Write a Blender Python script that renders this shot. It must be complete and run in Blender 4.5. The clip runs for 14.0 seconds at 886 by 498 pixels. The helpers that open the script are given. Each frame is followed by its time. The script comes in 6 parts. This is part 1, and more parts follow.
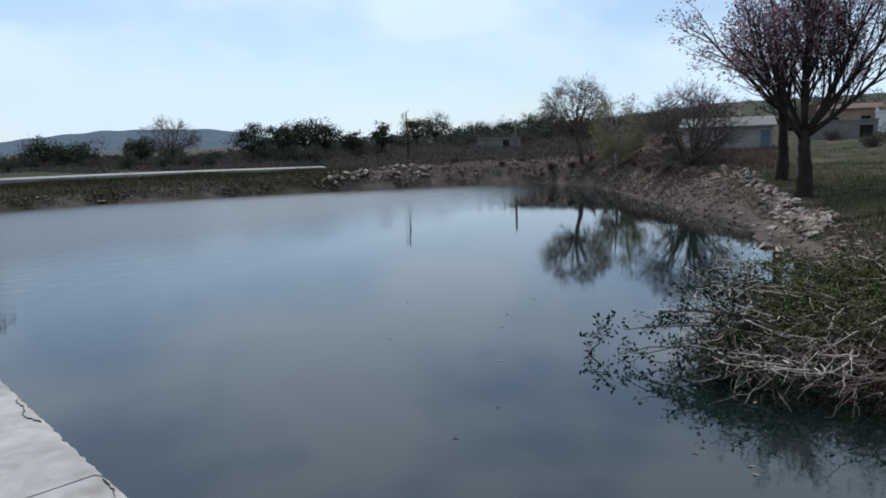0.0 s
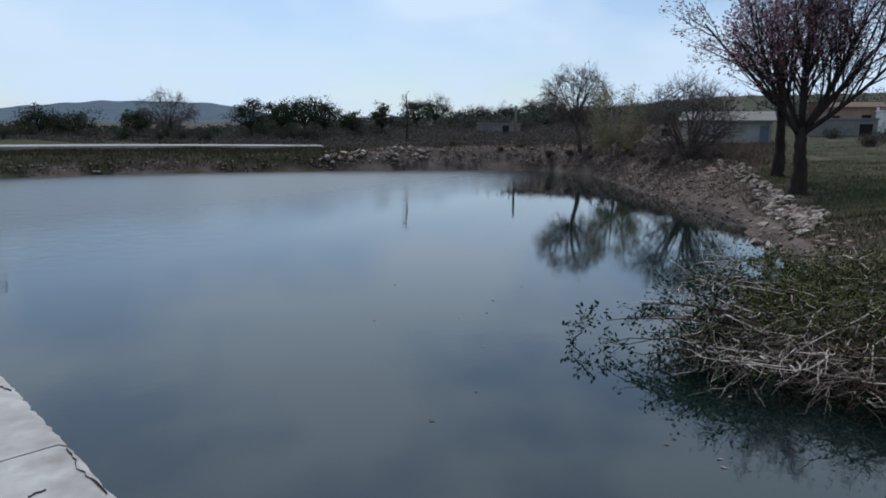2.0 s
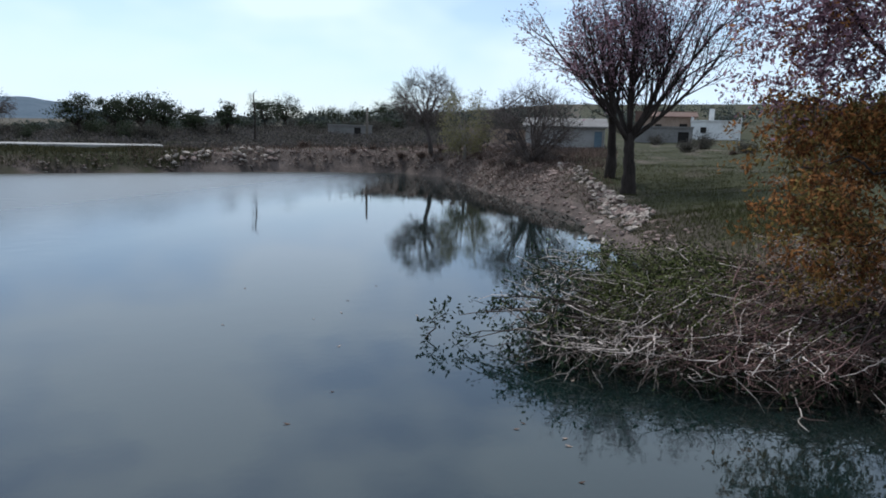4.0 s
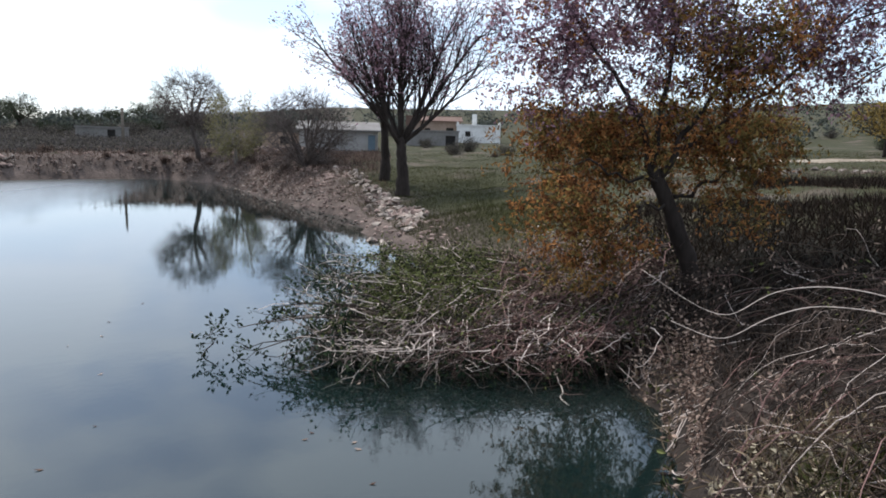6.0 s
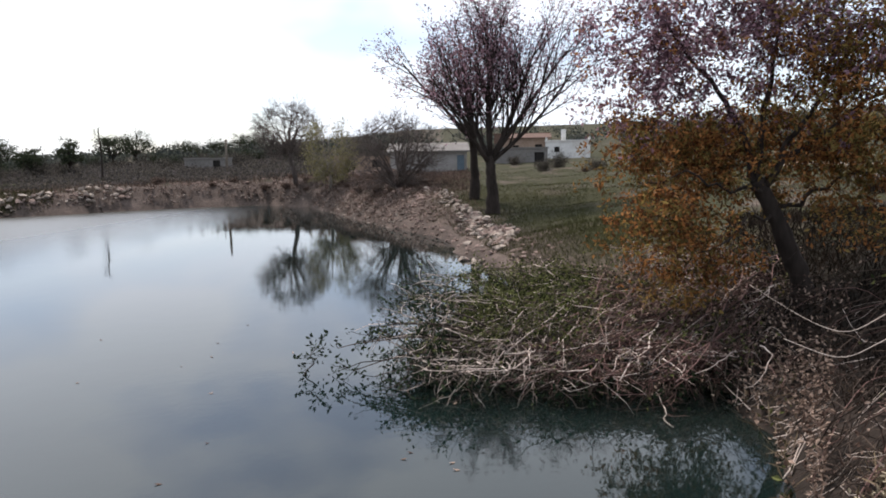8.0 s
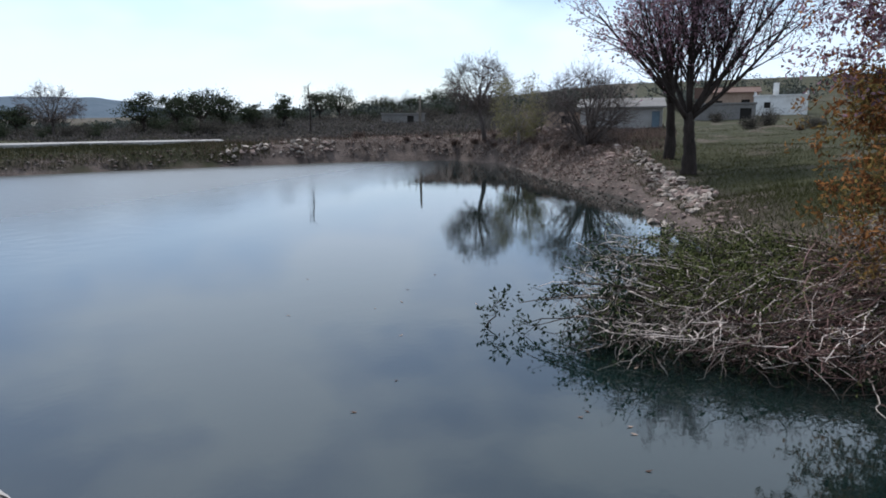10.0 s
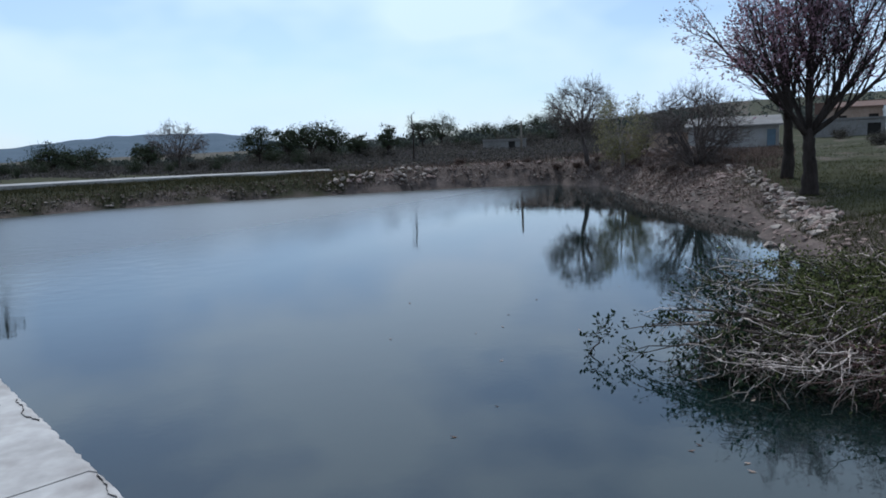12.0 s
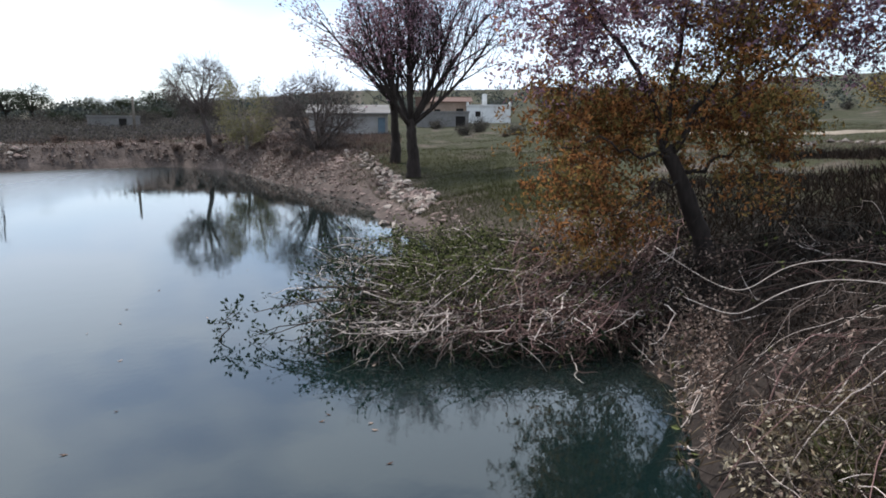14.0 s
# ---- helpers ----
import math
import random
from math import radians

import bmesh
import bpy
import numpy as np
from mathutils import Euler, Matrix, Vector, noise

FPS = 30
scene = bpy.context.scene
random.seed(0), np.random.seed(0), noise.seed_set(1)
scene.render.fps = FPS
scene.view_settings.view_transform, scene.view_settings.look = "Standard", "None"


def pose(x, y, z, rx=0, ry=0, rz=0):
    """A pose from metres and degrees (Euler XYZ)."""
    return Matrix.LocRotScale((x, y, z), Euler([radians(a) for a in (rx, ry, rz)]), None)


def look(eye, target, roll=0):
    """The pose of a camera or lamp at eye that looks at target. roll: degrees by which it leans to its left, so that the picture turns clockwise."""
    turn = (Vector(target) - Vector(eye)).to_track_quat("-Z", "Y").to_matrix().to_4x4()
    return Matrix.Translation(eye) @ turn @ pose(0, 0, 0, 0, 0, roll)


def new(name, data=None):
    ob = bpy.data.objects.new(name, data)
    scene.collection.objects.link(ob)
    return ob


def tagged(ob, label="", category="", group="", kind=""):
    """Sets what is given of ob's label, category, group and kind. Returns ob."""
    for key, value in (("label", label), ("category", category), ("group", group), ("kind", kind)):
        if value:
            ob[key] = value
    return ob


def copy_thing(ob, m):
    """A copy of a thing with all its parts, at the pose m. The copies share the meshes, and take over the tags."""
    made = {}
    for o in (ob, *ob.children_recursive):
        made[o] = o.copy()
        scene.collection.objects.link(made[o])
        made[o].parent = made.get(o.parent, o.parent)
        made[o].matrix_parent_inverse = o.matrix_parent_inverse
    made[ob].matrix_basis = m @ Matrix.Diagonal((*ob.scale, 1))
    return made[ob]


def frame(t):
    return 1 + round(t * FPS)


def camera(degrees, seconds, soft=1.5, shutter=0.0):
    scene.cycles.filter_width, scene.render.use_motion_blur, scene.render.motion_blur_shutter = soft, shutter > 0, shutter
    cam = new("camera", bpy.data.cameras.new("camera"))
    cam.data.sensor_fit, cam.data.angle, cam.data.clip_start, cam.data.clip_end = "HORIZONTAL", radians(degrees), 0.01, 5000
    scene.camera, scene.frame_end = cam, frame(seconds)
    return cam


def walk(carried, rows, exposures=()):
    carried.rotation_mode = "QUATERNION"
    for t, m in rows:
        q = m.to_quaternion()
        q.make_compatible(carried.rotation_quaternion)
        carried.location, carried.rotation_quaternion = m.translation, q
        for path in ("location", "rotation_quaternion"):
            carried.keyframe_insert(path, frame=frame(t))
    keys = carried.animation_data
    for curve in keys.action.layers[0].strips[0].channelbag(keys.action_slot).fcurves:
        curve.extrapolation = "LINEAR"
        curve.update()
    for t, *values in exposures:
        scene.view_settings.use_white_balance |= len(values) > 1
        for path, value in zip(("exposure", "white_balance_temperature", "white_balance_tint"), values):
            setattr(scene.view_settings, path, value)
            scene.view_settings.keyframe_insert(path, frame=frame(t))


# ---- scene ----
cam = camera(66.4, 14.0, soft=1.8)
# seconds, eye, yaw to the left, pitch up, roll
PATH = [
    (0, -0.001, 0.000, 3.209, -0.00, -8.31, -1.59),
    (0.5, -0.000, -0.079, 3.248, 11.47, -10.41, -1.05),
    (1, 0.050, -0.070, 3.243, 8.65, -10.03, -1.72),
    (1.5, 0.084, -0.055, 3.231, 5.71, -9.44, -0.83),
    (2, 0.152, -0.030, 3.227, -0.30, -9.71, 0.61),
    (2.5, 0.168, -0.039, 3.236, -8.70, -10.50, 0.49),
    (2.7, 0.185, -0.043, 3.215, -10.77, -9.92, 0.96),
    (4.8, 0.147, -0.060, 3.163, -14.04, -9.22, 1.44),
    (5, 0.148, -0.058, 3.167, -15.40, -10.53, 1.33),
    (5.5, 0.157, -0.040, 3.185, -22.72, -9.42, 1.24),
    (6, 0.170, -0.050, 3.195, -31.40, -8.54, 1.44),
    (6.5, 0.163, -0.046, 3.213, -34.36, -6.17, 0.25),
    (7, 0.151, -0.037, 3.213, -30.63, -5.89, 0.06),
    (7.2, 0.142, -0.032, 3.216, -28.51, -6.36, -0.23),
    (9.3, 0.162, -0.036, 3.195, -19.16, -7.28, 0.54),
    (9.5, 0.121, -0.081, 3.204, -17.52, -8.04, 0.94),
    (10, 0.097, -0.084, 3.217, -8.03, -10.48, -0.55),
    (10.5, 0.094, -0.041, 3.207, 0.47, -12.55, -1.83),
    (11, 0.051, -0.113, 3.239, 6.04, -12.16, -2.84),
    (11.5, 0.074, -0.122, 3.239, 7.13, -9.06, -2.73),
    (12, 0.118, -0.066, 3.196, 0.63, -8.12, -2.12),
    (12.5, 0.154, -0.050, 3.179, -9.87, -9.02, -0.15),
    (13, 0.165, -0.048, 3.176, -16.93, -11.45, -0.48),
    (13.5, 0.170, -0.063, 3.191, -22.93, -11.57, -0.26),
    (14, 0.174, -0.067, 3.194, -30.33, -10.12, 0.04),
]


def facing(x, y, z, yaw, pitch, roll):
    a, b = radians(yaw), radians(pitch)
    way = Vector((-math.sin(a) * math.cos(b), math.cos(a) * math.cos(b), math.sin(b)))
    return look((x, y, z), Vector((x, y, z)) + 2 * way, roll)


EXPOSURES = [  # seconds, stops, kelvin, tint
    (0.0, 0.08, 5850, 9), (0.5, 0.02, 5620, 9), (2.0, -0.10, 5720, 9), (2.7, 0.15, 5740, 9), (5.0, 0.38, 5900, 11), (5.5, 0.56, 5950, 12), (6.0, 0.80, 6230, 13), (6.5, 1.15, 6850, 17), (7.2, 0.95, 6850, 17),
    (9.3, 0.48, 6300, 16), (10.0, 0.43, 5950, 12), (10.5, 0.35, 5650, 9), (11.5, 0.14, 5400, 9), (12.0, 0.1, 5500, 9), (12.6, 0.02, 5650, 10), (13.1, 0.25, 5850, 11), (13.5, 0.66, 6100, 13), (14.0, 0.78, 6180, 13)]
walk(cam, [(t, facing(*row)) for t, *row in PATH], EXPOSURES)

# ---- light ----
SUN_AZ, SUN_EL = -13.0, 54.0
world = bpy.data.worlds.new("world")
scene.world = world
world.use_nodes = True
wn, wl = world.node_tree.nodes, world.node_tree.links
back = wn["Background"]
sky = wn.new("ShaderNodeTexSky")
sky.sky_type, sky.sun_disc = "NISHITA", False
sky.sun_elevation, sky.sun_rotation = radians(SUN_EL), radians(SUN_AZ)
sky.air_density, sky.dust_density, sky.ozone_density = 1.0, 0.7, 1.6
# thin high cloud over the blue
coord = wn.new("ShaderNodeTexCoord")
squash = wn.new("ShaderNodeMapping")
squash.inputs["Scale"].default_value = (1.0, 1.0, 2.2)
veil = wn.new("ShaderNodeTexNoise")
veil.inputs["Scale"].default_value, veil.inputs["Detail"].default_value, veil.inputs["Roughness"].default_value = 3.4, 3.0, 0.5
span = wn.new("ShaderNodeMapRange")
span.inputs["From Min"].default_value, span.inputs["From Max"].default_value = 0.40, 0.60
span.inputs["To Min"].default_value, span.inputs["To Max"].default_value = 0.25, 1.0
mixer = wn.new("ShaderNodeMix")
mixer.data_type = "RGBA"
mixer.inputs["B"].default_value = (7.1, 8.1, 9.0, 1)
wl.new(coord.outputs["Generated"], squash.inputs["Vector"])
wl.new(squash.outputs["Vector"], veil.inputs["Vector"])
wl.new(veil.outputs["Fac"], span.inputs["Value"])
wl.new(span.outputs["Result"], mixer.inputs["Factor"])
wl.new(sky.outputs["Color"], mixer.inputs["A"])
# the pale glow of the thin cloud round the sun
sa, se = radians(SUN_AZ), radians(SUN_EL)
near_sun = wn.new("ShaderNodeVectorMath")
near_sun.operation = "DOT_PRODUCT"
near_sun.inputs[1].default_value = (math.sin(sa) * math.cos(se), math.cos(sa) * math.cos(se), math.sin(se))
wl.new(coord.outputs["Generated"], near_sun.inputs[0])
floor_it = wn.new("ShaderNodeMath")
floor_it.operation, floor_it.inputs[1].default_value = "MAXIMUM", 0.0
wl.new(near_sun.outputs["Value"], floor_it.inputs[0])
narrow = wn.new("ShaderNodeMath")
narrow.operation, narrow.inputs[1].default_value = "POWER", 9.0
wl.new(floor_it.outputs["Value"], narrow.inputs[0])
glow = wn.new("ShaderNodeMix")
glow.data_type, glow.blend_type, glow.clamp_factor = "RGBA", "ADD", False
glow.inputs["B"].default_value = (6.0, 6.25, 6.5, 1)
wl.new(narrow.outputs["Value"], glow.inputs["Factor"])
wl.new(mixer.outputs["Result"], glow.inputs["A"])
wl.new(glow.outputs["Result"], back.inputs["Color"])
back.inputs["Strength"].default_value = 0.1

lamp = bpy.data.lights.new("sun", "SUN")
lamp.energy, lamp.angle, lamp.color = 2.6, radians(2.0), (1.0, 0.95, 0.88)
sun = new("sun", lamp)
sun.matrix_world = look((60 * math.sin(sa) * math.cos(se), 60 * math.cos(sa) * math.cos(se), 60 * math.sin(se)), (0, 0, 0))

# ---- materials ----
def shade(name, low, high, scale=4.0, rough=0.85, grain=40.0, bump=0.3, depth=0.02, island=0.0, metal=0.0, stain=None, stain_scale=0.6,
          stain_at=(0.5, 0.68), stretch=(1, 1, 1), through_light=0.0, per_object=0.0, sheen=0.12):
    """A surface whose colour wanders between low and high at two scales, with an optional third colour in patches."""
    m = bpy.data.materials.new(name)
    m.use_nodes = True
    n, l = m.node_tree.nodes, m.node_tree.links
    b = n["Principled BSDF"]
    b.inputs["Roughness"].default_value, b.inputs["Metallic"].default_value = rough, metal
    b.inputs["Specular IOR Level"].default_value = sheen
    place = n.new("ShaderNodeTexCoord")
    turn = n.new("ShaderNodeMapping")
    turn.inputs["Scale"].default_value = stretch
    l.new(place.outputs["Object"], turn.inputs["Vector"])
    big, fine = n.new("ShaderNodeTexNoise"), n.new("ShaderNodeTexNoise")
    for t, s, d in ((big, scale, 5.0), (fine, grain, 3.0)):
        t.inputs["Scale"].default_value, t.inputs["Detail"].default_value = s, d
        l.new(turn.outputs["Vector"], t.inputs["Vector"])
    mix = n.new("ShaderNodeMath")
    mix.operation = "MULTIPLY_ADD"
    mix.inputs[1].default_value = 0.45
    l.new(fine.outputs["Fac"], mix.inputs[0])
    half = n.new("ShaderNodeMath")
    half.operation = "MULTIPLY"
    half.inputs[1].default_value = 0.55
    l.new(big.outputs["Fac"], half.inputs[0])
    l.new(half.outputs["Value"], mix.inputs[2])
    value = mix.outputs["Value"]
    for amount, node, out in ((island, "ShaderNodeNewGeometry", "Random Per Island"), (per_object, "ShaderNodeObjectInfo", "Random")):
        if amount:
            src = n.new(node)
            shift = n.new("ShaderNodeMath")
            shift.operation = "MULTIPLY_ADD"
            shift.inputs[1].default_value, shift.inputs[2].default_value = amount, -amount / 2
            l.new(src.outputs[out], shift.inputs[0])
            add = n.new("ShaderNodeMath")
            add.operation = "ADD"
            l.new(shift.outputs["Value"], add.inputs[0])
            l.new(value, add.inputs[1])
            value = add.outputs["Value"]
    ramp = n.new("ShaderNodeMapRange")
    ramp.inputs["From Min"].default_value, ramp.inputs["From Max"].default_value = 0.32, 0.68
    l.new(value, ramp.inputs["Value"])
    col = n.new("ShaderNodeMix")
    col.data_type = "RGBA"
    col.inputs["A"].default_value, col.inputs["B"].default_value = (*low, 1), (*high, 1)
    l.new(ramp.outputs["Result"], col.inputs["Factor"])
    out = col.outputs["Result"]
    if stain:
        patch = n.new("ShaderNodeTexNoise")
        patch.inputs["Scale"].default_value, patch.inputs["Detail"].default_value = stain_scale, 6.0
        l.new(turn.outputs["Vector"], patch.inputs["Vector"])
        cut = n.new("ShaderNodeMapRange")
        cut.inputs["From Min"].default_value, cut.inputs["From Max"].default_value = stain_at
        l.new(patch.outputs["Fac"], cut.inputs["Value"])
        over = n.new("ShaderNodeMix")
        over.data_type = "RGBA"
        over.inputs["B"].default_value = (*stain, 1)
        l.new(cut.outputs["Result"], over.inputs["Factor"])
        l.new(out, over.inputs["A"])
        out = over.outputs["Result"]
    l.new(out, b.inputs["Base Color"])
    if bump:
        relief = n.new("ShaderNodeBump")
        relief.inputs["Strength"].default_value, relief.inputs["Distance"].default_value = bump, depth
        l.new(value, relief.inputs["Height"])
        l.new(relief.outputs["Normal"], b.inputs["Normal"])
    if through_light:
        thin = n.new("ShaderNodeBsdfTranslucent")
        l.new(out, thin.inputs["Color"])
        blend = n.new("ShaderNodeMixShader")
        blend.inputs["Fac"].default_value = through_light
        l.new(b.outputs["BSDF"], blend.inputs[1])
        l.new(thin.outputs["BSDF"], blend.inputs[2])
        l.new(blend.outputs["Shader"], n["Material Output"].inputs["Surface"])
    return m


def leafy(name, low, high, stain=None, island=0.9, thin=0.22):
    return shade(name, low, high, scale=0.8, rough=0.85, grain=6.0, bump=0, sheen=0.05, island=island, through_light=thin, stain=stain, stain_scale=0.5)


def plain(name, colour, rough=0.6, metal=0.0):
    return shade(name, tuple(c * 0.85 for c in colour), tuple(min(1, c * 1.12) for c in colour), scale=3, rough=rough, grain=30, bump=0.1, depth=0.005, metal=metal)


M = {
    "concrete": shade("pale_concrete", (0.29, 0.268, 0.245), (0.47, 0.44, 0.405), scale=1.3, rough=0.92, grain=9, bump=0.5, depth=0.012, stain=(0.23, 0.205, 0.185), stain_scale=2.6, stain_at=(0.5, 0.72)),
    "old_concrete": shade("weathered_concrete", (0.22, 0.205, 0.19), (0.38, 0.36, 0.335), scale=1.0, rough=0.9, grain=14, bump=0.4, stain=(0.2, 0.18, 0.16), stain_scale=0.5),
    "wall_stone": shade("dam_masonry", (0.13, 0.10, 0.08), (0.26, 0.21, 0.17), scale=2.2, rough=0.95, grain=9, bump=0.8, depth=0.06),
    "rock": shade("pale_rock", (0.10, 0.080, 0.066), (0.36, 0.30, 0.25), scale=2.5, rough=0.9, grain=12, bump=0.6, depth=0.03, per_object=0.5, island=0.35),
    "rust_rock": shade("reddish_rock", (0.08, 0.056, 0.047), (0.26, 0.19, 0.16), scale=2.5, rough=0.95, grain=12, bump=0.6, depth=0.03, per_object=0.4, island=0.35),
    "bark": shade("dark_bark", (0.017, 0.013, 0.011), (0.050, 0.039, 0.033), scale=3, rough=0.95, grain=16, bump=0.8, depth=0.03, stretch=(1, 1, 0.3)),
    "grey_bark": shade("grey_bark", (0.15, 0.125, 0.105), (0.30, 0.26, 0.22), scale=3, rough=0.95, grain=14, bump=0.5, stretch=(1, 1, 0.3)),
    "grey_scrub": leafy("grey_scrub_twig", (0.05, 0.045, 0.044), (0.14, 0.122, 0.113), island=0.4),
    "twig_bark": shade("grey_brown_twig_bark", (0.05, 0.040, 0.035), (0.15, 0.122, 0.108), scale=3, rough=0.95, grain=14, bump=0.4, stretch=(1, 1, 0.3)),
    "dry_cane": shade("dry_cane", (0.15, 0.115, 0.095), (0.62, 0.52, 0.45), scale=2, rough=0.8, grain=15, bump=0.2, depth=0.004, island=0.9),
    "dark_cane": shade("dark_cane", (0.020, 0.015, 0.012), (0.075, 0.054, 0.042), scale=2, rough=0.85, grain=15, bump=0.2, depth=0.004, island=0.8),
    "red_cane": shade("reddish_cane", (0.05, 0.026, 0.022), (0.21, 0.125, 0.108), scale=2, rough=0.8, grain=15, bump=0.2, depth=0.004, island=0.9),
    "leaf_green": leafy("green_leaf", (0.018, 0.025, 0.009), (0.15, 0.16, 0.058)),
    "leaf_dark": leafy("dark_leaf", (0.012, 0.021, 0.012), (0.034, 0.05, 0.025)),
    "leaf_rust": leafy("rust_leaf", (0.10, 0.041, 0.018), (0.40, 0.175, 0.06), stain=(0.24, 0.16, 0.05), thin=0.4),
    "leaf_olive": leafy("olive_leaf", (0.095, 0.07, 0.025), (0.28, 0.195, 0.065), thin=0.4),
    "leaf_mauve": leafy("withered_mauve_leaf", (0.11, 0.066, 0.08), (0.36, 0.22, 0.26), thin=0.4),
    "leaf_dry": leafy("dry_leaf", (0.09, 0.058, 0.045), (0.40, 0.295, 0.23)),
    "leaf_pale": leafy("bleached_leaf", (0.16, 0.13, 0.085), (0.52, 0.45, 0.32)),
    "leaf_oak": leafy("oak_leaf", (0.022, 0.03, 0.018), (0.06, 0.07, 0.04)),
    "leaf_yellow": leafy("yellowish_bud", (0.14, 0.13, 0.05), (0.28, 0.25, 0.11)),
    # scrub lightened towards grey, with distance haze in the colour
    "scrub": leafy("hazed_scrub_leaf", (0.035, 0.034, 0.028), (0.115, 0.10, 0.082), island=0.5),
    "grass": leafy("grass_blade", (0.022, 0.026, 0.012), (0.08, 0.068, 0.034)),
    "meadow": leafy("meadow_blade", (0.026, 0.030, 0.011), (0.080, 0.079, 0.033)),
    "straw": leafy("straw_blade", (0.10, 0.072, 0.045), (0.25, 0.19, 0.125)),
    "pale_straw": leafy("bleached_straw_blade", (0.15, 0.11, 0.065), (0.42, 0.33, 0.21)),
    "brush": leafy("dry_brush_leaf", (0.05, 0.034, 0.028), (0.17, 0.12, 0.095)),
    # dark weed, deepened further for the shade under the rust-leaved tree
    "weed_dark": leafy("dark_shaded_weed", (0.009, 0.007, 0.0055), (0.032, 0.023, 0.017)),
    # leaf colour greyed with the haze that lies over the far slopes
    "woods": leafy("hazed_wood_leaf", (0.042, 0.05, 0.044), (0.105, 0.11, 0.092)),
    "crack": plain("crack_dirt", (0.085, 0.075, 0.068), 0.95),
    # buttress stone with the shade of the dam's dry side in its colour
    "shaded_stone": shade("shaded_stone", (0.022, 0.019, 0.017), (0.06, 0.05, 0.045), scale=2.2, rough=0.95, grain=9, bump=0.8, depth=0.05),
    "plaster": shade("white_plaster", (0.55, 0.53, 0.50), (0.74, 0.72, 0.69), scale=0.6, rough=0.9, grain=5, bump=0.2, stain=(0.40, 0.37, 0.33), stain_scale=0.35),
    "grey_plaster": shade("grey_block_wall", (0.13, 0.12, 0.11), (0.23, 0.215, 0.20), scale=0.6, rough=0.95, grain=5, bump=0.2, stain=(0.18, 0.16, 0.14), stain_scale=0.4),
    "brown_plaster": shade("brown_adobe", (0.22, 0.15, 0.11), (0.36, 0.27, 0.21), scale=0.6, rough=0.95, grain=5, bump=0.2),
    "roof": shade("rust_roof", (0.09, 0.055, 0.042), (0.17, 0.11, 0.085), scale=0.8, rough=0.9, grain=6, bump=0.3),
    "track": shade("pale_earth", (0.17, 0.135, 0.10), (0.30, 0.25, 0.19), scale=0.8, rough=0.95, grain=6, bump=0.3),
    # near-black, for the shade inside openings and on the coping's step
    "hole": plain("recess_shade", (0.025, 0.022, 0.02), 0.95),
    "blue": plain("faded_blue_paint", (0.12, 0.16, 0.19)),
    "pole": shade("pole_concrete", (0.085, 0.075, 0.068), (0.15, 0.14, 0.125), scale=1.5, rough=0.9, grain=12, bump=0.2),
    "metal": plain("galvanised_steel", (0.22, 0.22, 0.23), 0.5, 0.6),
    # the blue-grey haze of distance is put into the hill's colour
    "far_hill": shade("hazy_hill", (0.055, 0.078, 0.10), (0.085, 0.11, 0.135), scale=0.02, rough=1.0, grain=0.2, bump=0),
    "wood": shade("grey_timber", (0.10, 0.08, 0.06), (0.2, 0.17, 0.14), scale=2, rough=0.9, grain=20, bump=0.4),
}


def ground_material():
    """Earth, dry grass and green grass; the sheet's own 'cover' value says how much grass grows."""
    m = shade("earth_and_grass", (0.038, 0.029, 0.024), (0.19, 0.145, 0.122), scale=0.9, rough=0.97, grain=7, bump=0.9, depth=0.10)
    n, l = m.node_tree.nodes, m.node_tree.links
    b = n["Principled BSDF"]
    earth = b.inputs["Base Color"].links[0].from_socket
    place = n.new("ShaderNodeTexCoord")
    grass, spots = n.new("ShaderNodeTexNoise"), n.new("ShaderNodeTexNoise")
    for t, s in ((grass, 3.0), (spots, 0.35)):
        t.inputs["Scale"].default_value, t.inputs["Detail"].default_value = s, 6.0
        l.new(place.outputs["Object"], t.inputs["Vector"])
    green = n.new("ShaderNodeMix")
    green.data_type = "RGBA"
    green.inputs["A"].default_value, green.inputs["B"].default_value = (0.018, 0.021, 0.008, 1), (0.056, 0.052, 0.024, 1)
    l.new(grass.outputs["Fac"], green.inputs["Factor"])
    cover = n.new("ShaderNodeAttribute")
    cover.attribute_name = "cover"
    add = n.new("ShaderNodeMath")
    add.operation = "ADD"
    l.new(cover.outputs["Fac"], add.inputs[0])
    l.new(spots.outputs["Fac"], add.inputs[1])
    cut = n.new("ShaderNodeMapRange")
    cut.inputs["From Min"].default_value, cut.inputs["From Max"].default_value = 0.85, 1.1
    l.new(add.outputs["Value"], cut.inputs["Value"])
    over = n.new("ShaderNodeMix")
    over.data_type = "RGBA"
    l.new(cut.outputs["Result"], over.inputs["Factor"])
    l.new(earth, over.inputs["A"])
    l.new(green.outputs["Result"], over.inputs["B"])
    # soil darkened both where it is wet and where shade is painted in
    damp_and_shade = n.new("ShaderNodeAttribute")
    damp_and_shade.attribute_name = "damp_and_shade"
    wet_and_shade = n.new("ShaderNodeMix")
    wet_and_shade.data_type = "RGBA"
    wet_and_shade.inputs["B"].default_value = (0.012, 0.010, 0.008, 1)
    l.new(damp_and_shade.outputs["Fac"], wet_and_shade.inputs["Factor"])
    l.new(over.outputs["Result"], wet_and_shade.inputs["A"])
    l.new(wet_and_shade.outputs["Result"], b.inputs["Base Color"])
    return m


